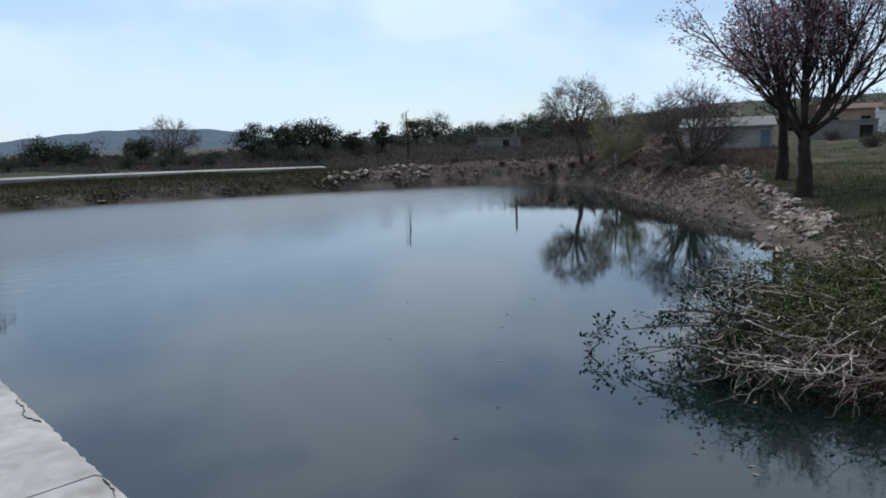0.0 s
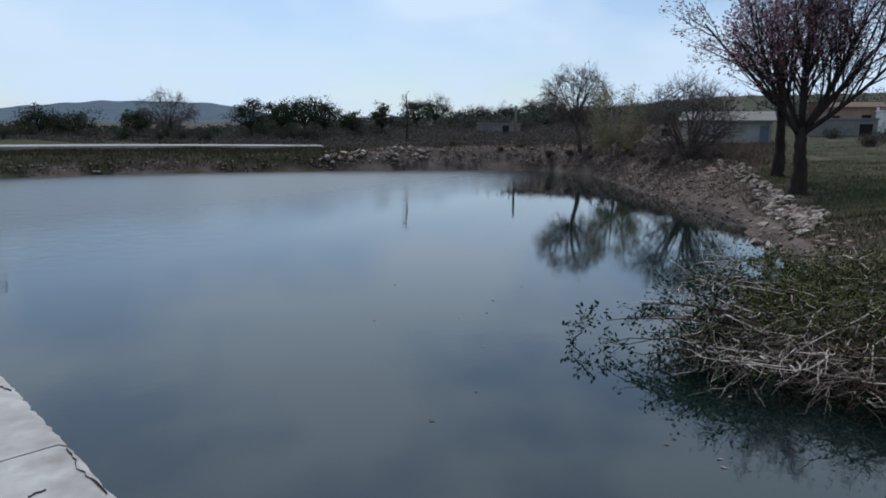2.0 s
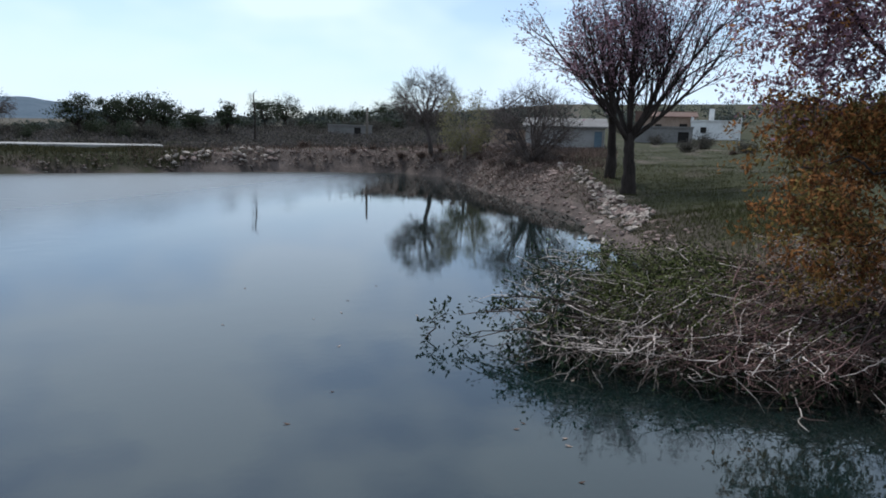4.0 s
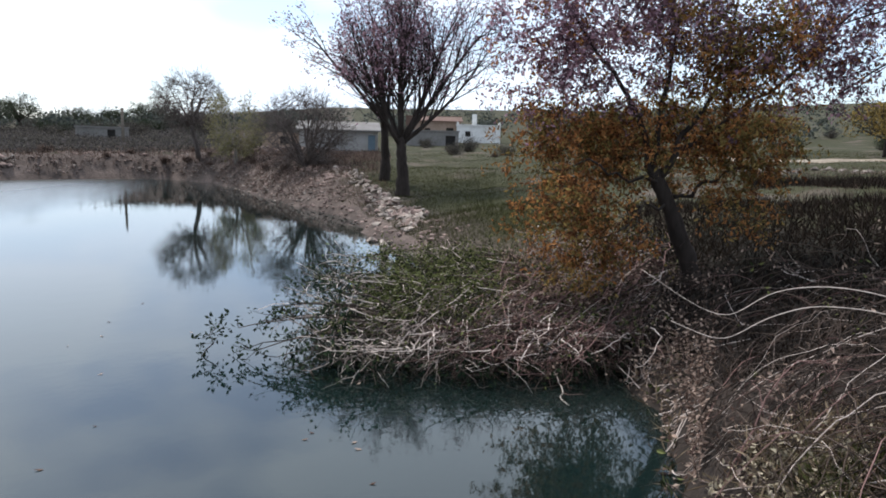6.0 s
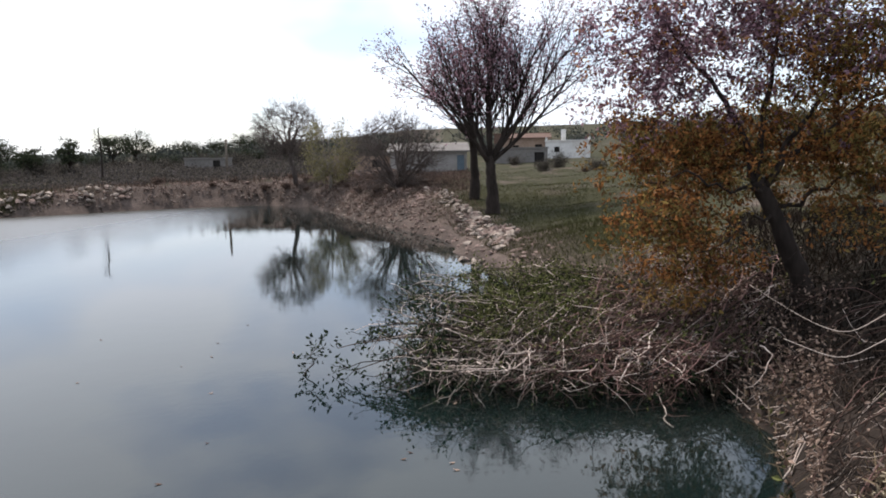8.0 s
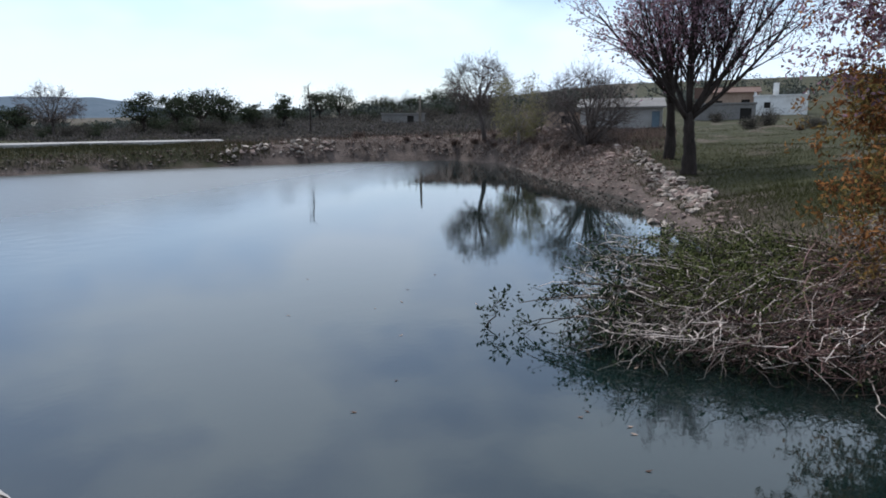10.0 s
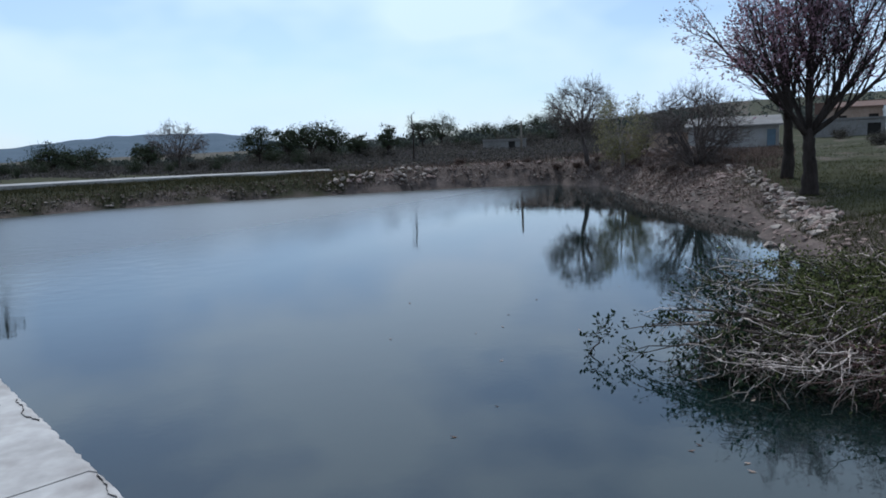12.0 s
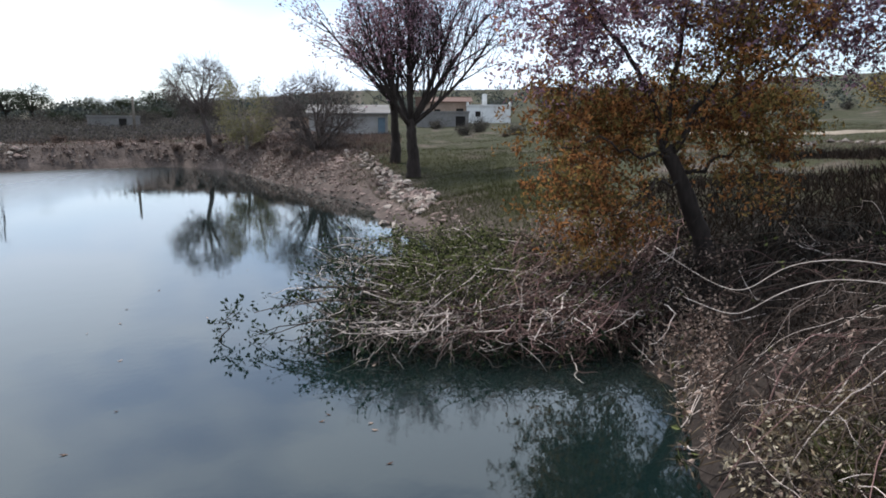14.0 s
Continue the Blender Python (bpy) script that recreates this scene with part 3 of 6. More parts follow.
def build_buttress():
    """A stone pier with a sloped cap against the dry side of the dam."""
    x, y, dx, dy = along(21.3)
    nx, ny = -dy, dx
    at = (x + nx * 1.55, y + ny * 1.55, -1.3)
    ob = thing("buttress", at, "stone buttress with a sloped cap against the dam, darkened as in shade", "buttress", turn=math.degrees(math.atan2(dy, dx)))
    body, cap = Soup(), Soup()
    rng = np.random.default_rng(4)
    rows = [(0.62, 0.0), (0.6, 1.0), (0.57, 2.0), (0.55, 2.7)]
    for soup, rr in ((body, rows), (cap, [(0.66, 2.7), (0.68, 2.86), (0.5, 3.12), (0.26, 3.3), (0.08, 3.36)])):
        verts = []
        for w, z in rr:
            for k in range(12):
                a = k * math.pi / 6
                c, s = math.cos(a), math.sin(a)
                f = w / max(abs(c), abs(s)) ** 0.8
                verts.append((c * f + rng.normal() * 0.02, s * f + rng.normal() * 0.02, z))
        n = len(rr)
        soup.add(verts, [[i * 12 + j, i * 12 + (j + 1) % 12, (i + 1) * 12 + (j + 1) % 12, (i + 1) * 12 + j] for i in range(n - 1) for j in range(12)] + [list(range(12))[::-1], [(n - 1) * 12 + j for j in range(12)]])
    part("pier", body, M["shaded_stone"], ob, smooth=False)
    part("cap", cap, M["shaded_stone"], ob, smooth=False)


build_buttress()


def crack_line(pts, wide, rng, name="spall"):
    """A ragged dark groove along points given as (metres along the dam, metres across it)."""
    up, low = [], []
    n = len(pts)
    for k, (s, a) in enumerate(pts):
        x, y, dx, dy = along(s)
        nx, ny = -dy, dx
        w = wide * (0.25 + math.sin(math.pi * k / (n - 1))) * rng.uniform(0.4, 1.4)
        px, py = x + nx * a, y + ny * a
        up.append((px + dx * w, py + dy * w, WALL_TOP + 0.009))
        low.append((px - dx * w, py - dy * w, WALL_TOP + 0.009))
    soup = Soup()
    soup.add(up + low + [(p[0], p[1], WALL_TOP - 0.01) for p in up + low],
             [[k, k + 1, k + n + 1, k + n] for k in range(n - 1)] + [[k, k + 2 * n, k + 2 * n + 1, k + 1] for k in range(n - 1)] + [[k + n, k + n + 1, k + 3 * n + 1, k + 3 * n] for k in range(n - 1)])
    part(name, soup, M["crack"], dam, smooth=False)


def build_cracks():
    """Ragged spalls and cracks that run across the coping, and the lip that breaks away along the water."""
    rng = np.random.default_rng(14)
    for i in range(13):
        s = 5.2 + 14 * rng.beta(0.9, 1.6)
        a, lean = rng.uniform(0.15, 0.75), rng.normal() * 0.3
        for _ in range(rng.integers(2, 6)):
            long = rng.uniform(0.02, 0.12)
            a0, s0 = a + rng.normal() * 0.10, s + rng.normal() * 0.05
            n = int(5 + long * 60)
            jag = np.cumsum(rng.normal(size=n) * 0.006)
            crack_line([(s0 + lean * long * (k / (n - 1) - 0.5) + jag[k], min(max(a0 + long * (k / (n - 1) - 0.5), 0.05), 0.95)) for k in range(n)], rng.choice([0.0006, 0.0012, 0.0026], p=[0.45, 0.35, 0.2]), rng)
    for s0, s1, a in ((4.6, 6.3, 0.07), (6.6, 7.5, 0.09), (8.4, 9.0, 0.06), (10.1, 10.7, 0.07), (12.0, 12.5, 0.06)):
        n = int((s1 - s0) / 0.03)
        off = np.cumsum(rng.normal(size=n) * 0.009)
        off -= np.linspace(off[0], off[-1], n)
        crack_line([(s0 + (s1 - s0) * k / (n - 1), max(0.025, a + off[k] - 0.04 * (2 * k / (n - 1) - 1) ** 2)) for k in range(n)], 0.004, rng)


build_cracks()

# a dark strip over the step in the coping, added as its riser's shade
x0, y0, ux, uy = along(22.02)
strip = Soup()
strip.add([(x0 - uy * a + ux * b, y0 + ux * a + uy * b, z) for z in (1.55, WALL_TOP + 0.082) for b in (-0.05, 0.02) for a in (-0.06, 0.97)], [[0, 2, 3, 1], [4, 5, 7, 6], [0, 1, 5, 4], [2, 6, 7, 3], [0, 4, 6, 2], [1, 3, 7, 5]])
part("joint_strip", strip, M["hole"], dam, smooth=False)

# ---- plants ----
def sweep(rng, start, way, length, lift, wiggle, n):
    """A wandering line from start; lift bends it up (down: minus)."""
    p, d = np.array(start, float), np.array(way, float)
    d /= np.linalg.norm(d)
    out = [p.copy()]
    for _ in range(n):
        d = d + rng.normal(size=3) * wiggle + np.array([0, 0, lift])
        d /= np.linalg.norm(d)
        p = p + d * length / n
        out.append(p.copy())
    return np.array(out)


def branch_way(rng, t, degrees):
    side = np.cross(t, rng.normal(size=3))
    side /= np.linalg.norm(side) + 1e-9
    a = radians(degrees * rng.uniform(0.65, 1.3))
    return t * math.cos(a) + side * math.sin(a)


def grow_tree(ob, seed, trunk, radius, levels, bark, leaf=None, leaf_size=(0.14, 0.06), leaf_count=5, leaf_spread=0.15, leaf_pick=1.0, second=None, second_at=0.0, twig_r=0.004, extra=()):
    """A tapered trunk along the given line, limbs as parts of their own, joined twigs and leaves.
    levels: (children, where along the parent they begin, angle, length, lift, wiggle) from the limbs outwards."""
    rng = np.random.default_rng(seed)
    stem = Soup()
    trunk = np.array(trunk, float)
    k = len(trunk)
    taper = radius * (1.25 - 0.25 * np.minimum(1, np.arange(k) / 1.0)) * np.linspace(1, 0.62, k)
    fine = np.linspace(0, k - 1, 4 * k)
    line = np.stack([np.interp(fine, np.arange(k), trunk[:, c]) for c in range(3)], 1)
    line[1:, :2] += rng.normal(size=(len(line) - 1, 2)) * radius * 0.08
    stem.tube(line, np.interp(fine, np.arange(k), taper) * (1 + rng.normal(size=len(fine)) * 0.04), 10)
    part("trunk", stem, bark, ob)
    twigs, sites, ways = Soup(), [], []

    def spread(line, r, level, limb):
        kids, begin, angle, length, lift, wiggle = levels[level]
        last = level == len(levels) - 1
        for i in range(kids):
            f = begin + (1 - begin) * (i + rng.uniform(0.1, 0.9)) / kids
            x = f * (len(line) - 1)
            j = min(int(x), len(line) - 2)
            at = line[j] + (line[j + 1] - line[j]) * (x - j)
            t = line[j + 1] - line[j]
            t = t / (np.linalg.norm(t) + 1e-9)
            ln = length * rng.uniform(0.65, 1.25) * (1.15 - 0.4 * f if level else 1)
            n = (7, 5, 4, 3)[min(level, 3)]
            pts = sweep(rng, at, branch_way(rng, t, angle), ln, lift, wiggle, n)
            r1 = max(r * (0.55 if level == 0 else 0.40) * (1.1 - 0.45 * f), twig_r)
            soup = Soup() if level == 0 else twigs
            soup.tube(pts, np.linspace(r1, max(r1 * (0.35 if not last else 0.5), twig_r * 0.7), n + 1), (7, 5, 4, 3)[min(level, 3)])
            if level == 0:
                part("limb", soup, bark, ob)
            if last:
                if leaf is not None and rng.uniform() < leaf_pick:
                    m = leaf_count
                    q = rng.uniform(0.25, 1.05, m) * n
                    jj = np.minimum(q.astype(int), n - 1)
                    sites.append(pts[jj] + (pts[jj + 1] - pts[jj]) * (q - jj)[:, None] + rng.normal(size=(m, 3)) * leaf_spread)
                    ways.append(np.repeat((pts[-1] - pts[0])[None], m, 0) / (ln + 1e-9))
            else:
                spread(pts, r1, level + 1, limb)

    for f, way, ln, lift in extra:
        j = min(int(f * (len(line) - 1)), len(line) - 2)
        pts = sweep(rng, line[j], way, ln, lift, 0.05, 8)
        r1 = radius * 0.38
        soup = Soup()
        soup.tube(pts, np.linspace(r1, r1 * 0.25, 9), 7)
        part("limb", soup, bark, ob)
        spread(pts, r1, 1, 0)
    spread(line, radius, 0, 0)
    part("branchwork", twigs, bark, ob, kind="stuff")
    if sites:
        sites, ways = np.concatenate(sites), np.concatenate(ways)
        pick = np.random.default_rng(seed + 1).uniform(size=len(sites)) < second_at
        for mat, some in ((leaf, ~pick), (second, pick)):
            if mat is not None and some.any():
                soup = Soup()
                soup.leaves(sites[some], leaf_size[0], leaf_size[1], rng, 0.0, ways[some])
                part("foliage", soup, mat, ob, kind="stuff", smooth=False)
    return ob


def rooted(az, far, sink=0.1):
    x, y = spot(az, far)
    return x, y, ground_at(x, y) - sink


# The pair of tall trees on the stone spit.
tree_a = thing("ash_tree", rooted(28.2, 31.0), "tall half-bare tree with withered mauve leaves on the stone bank", "tree", "trees on the bank")
grow_tree(tree_a, 11, [(0, 0, 0), (-0.04, 0, 1.0), (-0.1, 0, 2.0), (-0.12, 0, 2.7)], 0.31,
          [(6, 0.72, 20, 5.6, 0.04, 0.05), (10, 0.18, 28, 2.9, 0.10, 0.09), (7, 0.15, 32, 1.4, 0.08, 0.12), (4, 0.2, 35, 0.65, 0.05, 0.15)],
          M["bark"], M["leaf_mauve"], (0.14, 0.066), 5, 0.10, 0.72,
          extra=[(0.95, (0.5, -0.27, 0.8), 5.6, 0.0), (0.9, (0.72, -0.38, 0.55), 5.0, 0.03), (0.97, (-0.14, 0.08, 0.95), 4.2, 0.02), (0.97, (0.1, 0.0, 1.0), 5.2, 0.02)])
tree_b = thing("ash_tree", rooted(26.6, 35.0), "slimmer half-bare tree behind the stone bank", "tree", "trees on the bank")
grow_tree(tree_b, 23, [(0, 0, 0), (0.05, 0, 1.2), (0.0, 0, 2.6), (-0.1, 0, 3.6)], 0.26,
          [(6, 0.6, 30, 5.2, 0.04, 0.06), (8, 0.15, 30, 2.3, 0.06, 0.1), (6, 0.15, 36, 1.2, 0.02, 0.12), (4, 0.2, 38, 0.6, 0.0, 0.15)],
          M["bark"], M["leaf_mauve"], (0.15, 0.075), 5, 0.12, 0.6, second=M["leaf_rust"], second_at=0.1)

# The rust-coloured tree beside the near bank.
rust_at = rooted(52.7, 11.9)
rust = thing("peach_tree", rust_at, "leaning tree with rust and olive autumn leaves", "tree")


def fill_crown(ob, seed, trunk, trunk_r, limbs, volumes, bark, kinds, twig_r=0.003, frame_of=((0.857, -0.515), (0.515, 0.857))):
    """A tree whose twigs grow from the given limbs to fill rounded volumes. Points are (across, away, up) from the foot.
    volumes: centre, radii, number of twigs, {kind of leaf: share}, leaves a twig. kinds: kind of leaf -> (material, length, width, droop)."""
    rng = np.random.default_rng(seed)
    (ax, ay), (bx, by) = frame_of

    def to_plan(p):
        p = np.atleast_2d(np.asarray(p, float))
        return np.stack([p[:, 0] * ax + p[:, 1] * bx, p[:, 0] * ay + p[:, 1] * by, p[:, 2]], 1)

    def smooth_line(p, n):
        p = np.asarray(p, float)
        t = np.linspace(0, len(p) - 1, n)
        q = np.stack([np.interp(t, np.arange(len(p)), p[:, c]) for c in range(3)], 1)
        for _ in range(3):
            q[1:-1] = (q[:-2] + 2 * q[1:-1] + q[2:]) / 4
        return q

    line = smooth_line(trunk, 14)
    line[1:] += rng.normal(size=(13, 3)) * trunk_r * 0.08
    stem = Soup()
    stem.tube(to_plan(line), trunk_r * np.linspace(1.2, 0.72, 14) * (1 + rng.normal(size=14) * 0.05), 10)
    part("trunk", stem, bark, ob)
    nodes, radius = [], []
    for pts, r in limbs:
        q = smooth_line(pts, 16)
        q[1:] += np.cumsum(rng.normal(size=(15, 3)) * 0.05, 0)
        rr = 0.7 * np.linspace(r, r * 0.2, 16)
        s = Soup()
        s.tube(to_plan(q), rr, 7)
        part("limb", s, bark, ob)
        nodes += list(q[3:])
        radius += list(rr[3:])
    twigs, spots, used = Soup(), {k: [] for k in kinds}, len(nodes)
    room = used + 4 * sum(v[2] for v in volumes)
    near, girth = np.zeros((room, 3)), np.zeros(room)
    near[:used], girth[:used] = nodes, radius
    goals = []
    for centre, radii, count, shares, leaves in volumes:
        for _ in range(count):
            d = rng.normal(size=3)
            d *= rng.uniform() ** 0.5 * rng.uniform(0.75, 1.25) / np.linalg.norm(d)
            goals.append((np.array(centre) + np.array(radii) * d, shares, leaves))
    root = line[-1]
    goals.sort(key=lambda g: np.linalg.norm(g[0] - root))
    for goal, shares, leaves in goals:
        gap = np.linalg.norm(near[:used] - goal, axis=1) + 0.35 * np.maximum(0, near[:used, 2] - goal[2])
        j = int(np.argmin(gap))
        p0, far = near[j].copy(), np.linalg.norm(near[j] - goal)
        if far < 0.05:
            continue
        mid = (p0 + goal) / 2 + rng.normal(size=3) * 0.12 * far + (0, 0, 0.10 * far)
        t = np.linspace(0, 1, 6)[:, None]
        q = (1 - t) ** 2 * p0 + 2 * t * (1 - t) * mid + t ** 2 * goal
        r = max(twig_r, min(girth[j] * 0.7, twig_r + 0.006 * far))
        rr = np.linspace(r, twig_r, 6)
        twigs.tube(to_plan(q), rr, 4)
        near[used:used + 4], girth[used:used + 4] = q[2:], rr[2:]
        used += 4
        way = (q[-1] - q[-2]) / (np.linalg.norm(q[-1] - q[-2]) + 1e-9)
        names = list(shares)
        for _ in range(4):
            k = rng.integers(2, 6)
            sub = sweep(rng, q[k], branch_way(rng, way, 48), rng.uniform(0.18, 0.5), -0.03, 0.14, 4)
            twigs.tube(to_plan(sub), np.linspace(twig_r * 0.8, twig_r * 0.5, 5), 3)
            kind = names[int(rng.choice(len(names), p=[shares[n] for n in names]))]
            m = rng.poisson(leaves)
            if m:
                spots[kind].append(sub[rng.integers(1, 5, m)] + rng.normal(size=(m, 3)) * 0.05)
    part("branchwork", twigs, bark, ob, kind="stuff")
    for kind, (mat, long, wide, droop) in kinds.items():
        if spots[kind]:
            s = Soup()
            s.leaves(to_plan(np.concatenate(spots[kind])), long, wide, rng, droop)
            part("foliage", s, mat, ob, kind="stuff", smooth=False)
    return ob


RUST, GOLD, PURPLE = {"rust": 0.6, "olive": 0.4}, {"rust": 0.45, "olive": 0.4, "mauve": 0.15}, {"mauve": 0.85, "rust": 0.15}
fill_crown(rust, 5, [(0, 0, 0), (-0.05, 0, 0.35), (-0.20, 0, 0.75), (-0.43, 0, 1.3), (-0.67, 0, 1.75), (-0.76, 0, 1.95)], 0.145,
           [([(-0.74, 0, 1.85), (-0.95, 0.1, 2.4), (-1.2, 0.2, 2.95), (-1.7, 0.3, 3.7), (-2.05, 0.4, 4.3), (-2.5, 0.5, 5.3)], 0.085),
            ([(-0.70, 0, 1.8), (-0.35, -0.2, 2.4), (0.1, -0.3, 2.9), (0.5, -0.4, 4.1), (0.7, -0.4, 5.6)], 0.085),
            ([(-0.55, 0, 1.55), (-0.1, 0.3, 1.9), (0.5, 0.5, 2.1), (1.4, 0.6, 2.35)], 0.06),
            ([(-0.66, 0, 1.7), (-1.0, -0.3, 1.75), (-1.6, -0.6, 1.75), (-2.4, -0.6, 1.85)], 0.055),
            ([(-0.76, 0, 1.9), (-0.6, 0.3, 2.7), (-0.4, 0.4, 3.6), (-0.3, 0.5, 5.0), (-0.2, 0.4, 6.3)], 0.08),
            ([(-0.4, -0.1, 2.3), (0.4, 0.2, 2.9), (1.2, 0.4, 3.4), (2.0, 0.5, 4.4), (2.7, 0.4, 5.3)], 0.065),
            ([(-0.50, 0, 1.4), (-0.9, -0.5, 1.35), (-1.4, -0.9, 1.2), (-1.9, -1.0, 1.0)], 0.04)],
           [((-1.95, -0.4, 1.15), (1.05, 1.1, 0.95), 120, RUST, 11), ((-1.3, 0.5, 2.35), (1.8, 1.2, 0.85), 210, RUST, 12), ((0.6, 0.4, 2.35), (1.05, 1.1, 0.85), 105, RUST, 12),
            ((0.3, -0.1, 3.6), (1.35, 1.1, 1.2), 165, GOLD, 11), ((-2.1, 0.3, 3.9), (1.4, 1.1, 1.4), 170, PURPLE, 10), ((1.9, 0.4, 4.1), (1.3, 1.0, 1.1), 130, PURPLE, 10),
            ((-0.3, 0.3, 5.9), (2.4, 1.4, 1.4), 170, PURPLE, 9), ((-0.6, 0.2, 4.4), (1.2, 1.0, 0.9), 110, PURPLE, 10), ((0.75, 0.1, 1.3), (0.7, 0.7, 0.5), 16, RUST, 7)],
           M["bark"], {"rust": (M["leaf_rust"], 0.090, 0.038, -0.7), "olive": (M["leaf_olive"], 0.090, 0.038, -0.6), "mauve": (M["leaf_mauve"], 0.095, 0.042, -0.3)})

# A bare tree whose boughs reach in beside it.
bare = thing("bare_tree", rooted(75.0, 12.5), "bare grey tree with drooping boughs", "tree")
grow_tree(bare, 8, [(0, 0, 0), (0.05, 0, 1.4), (0, 0.05, 2.6)], 0.2,
          [(7, 0.5, 50, 3.4, 0.03, 0.1), (7, 0.2, 40, 1.5, -0.03, 0.12), (4, 0.2, 42, 0.7, -0.05, 0.15)],
          M["bark"], M["leaf_mauve"], (0.13, 0.05), 3, 0.05, 0.4)

def grow_dome(ob, seed, trunk, radius, centre, radii, limbs, bark, twig_r, subs=12, twigs_n=7, leaf=None, limb_name="limb", low=-0.15):
    """A leafless rounded crown: limbs fan out from the trunk's head to the shell of a dome."""
    rng = np.random.default_rng(seed)
    stem, fine, sites = Soup(), Soup(), []
    trunk, centre, radii = np.array(trunk, float), np.array(centre, float), np.array(radii, float)
    stem.tube(trunk, np.linspace(radius * 1.2, radius * 0.75, len(trunk)), 9)
    part("trunk", stem, bark, ob)

    def bow(p0, p2, n, rise):
        far = np.linalg.norm(p2 - p0)
        t = np.linspace(0, 1, n)[:, None]
        mid = (p0 + p2) / 2 + np.array([0, 0, rise * far]) + rng.normal(size=3) * 0.06 * far
        return (1 - t) ** 2 * p0 + 2 * t * (1 - t) * mid + t ** 2 * p2 + np.cumsum(rng.normal(size=(n, 3)) * 0.012 * far, 0) * (t > 0)

    for i in range(limbs):
        a = 2 * math.pi * (i * 0.618 + rng.uniform(0, 0.15))
        s = low + (0.98 - low) * (i + 0.5) / limbs
        way = np.array([math.sqrt(max(0, 1 - s * s)) * math.cos(a), math.sqrt(max(0, 1 - s * s)) * math.sin(a), s])
        line = bow(trunk[-1], centre + radii * way * rng.uniform(0.82, 1.0), 9, -0.06)
        r = radius * rng.uniform(0.35, 0.55)
        soup = Soup()
        soup.tube(line, np.linspace(r, twig_r * 1.5, 9), 6)
        part(limb_name, soup, bark, ob)
        for _ in range(subs):
            j = rng.integers(2, 9)
            out = (line[j] - centre) / radii
            out = out / (np.linalg.norm(out) + 1e-6) * 0.8 + rng.normal(size=3) * 0.42
            out[2] += 0.15
            goal = centre + radii * out / np.linalg.norm(out) * rng.uniform(0.8, 1.04)
            sub = bow(line[j], goal, 6, 0.0)
            fine.tube(sub, np.linspace(max(r * 0.3, twig_r * 1.6), twig_r, 6), 4)
            for _ in range(twigs_n):
                k = rng.integers(2, 6)
                w = (sub[k] - centre) / radii + rng.normal(size=3) * 0.5
                tip = sweep(rng, sub[k], w, rng.uniform(0.35, 0.95), 0.02, 0.14, 4)
                fine.tube(tip, np.linspace(twig_r, twig_r * 0.6, 5), 3)
                for _ in range(2):
                    m = rng.integers(1, 4)
                    t = tip[m + 1] - tip[m]
                    end = sweep(rng, tip[m], branch_way(rng, t / np.linalg.norm(t), 40), rng.uniform(0.2, 0.45), 0.0, 0.15, 3)
                    fine.tube(end, np.linspace(twig_r * 0.8, twig_r * 0.5, 4), 3)
                    if leaf is not None:
                        sites.append(end[rng.integers(1, 4, 3)] + rng.normal(size=(3, 3)) * 0.08)
    part("branchwork", fine, bark, ob, kind="stuff")
    if sites:
        soup = Soup()
        soup.leaves(np.concatenate(sites), 0.13, 0.07, rng)
        part("foliage", soup, leaf, ob, kind="stuff", smooth=False)


# Bare and budding trees across the water.
old_bare = thing("bare_tree", rooted(11.7, 60.0), "bare spreading tree on the far bank", "tree", "bare trees across the water")
grow_dome(old_bare, 31, [(0, 0, 0), (-0.1, 0, 1.0), (-0.35, 0, 2.0), (-0.5, 0, 2.7)], 0.19, (-0.5, 0, 4.5), (2.9, 2.9, 2.5), 15, M["twig_bark"], 0.010, subs=15)
budding = thing("bare_tree", rooted(14.5, 54.0), "budding yellowish tree on the far bank", "tree", "bare trees across the water")
grow_dome(budding, 32, [(0, 0, 0), (0.05, 0, 0.7), (0.0, 0, 1.5)], 0.13, (0, 0, 3.1), (1.9, 1.9, 2.4), 11, M["grey_bark"], 0.006, leaf=M["leaf_yellow"], low=-0.5)


stool = thing("willow_bush", rooted(20.2, 44.0), "bare many-stemmed willow bush on the bank", "bush")
grow_dome(stool, 3, [(0, 0, 0), (0, 0, 0.3)], 0.20, (-0.3, 0, 2.0), (3.0, 2.8, 2.9), 24, M["twig_bark"], 0.008, subs=11, limb_name="stem", low=0.05)


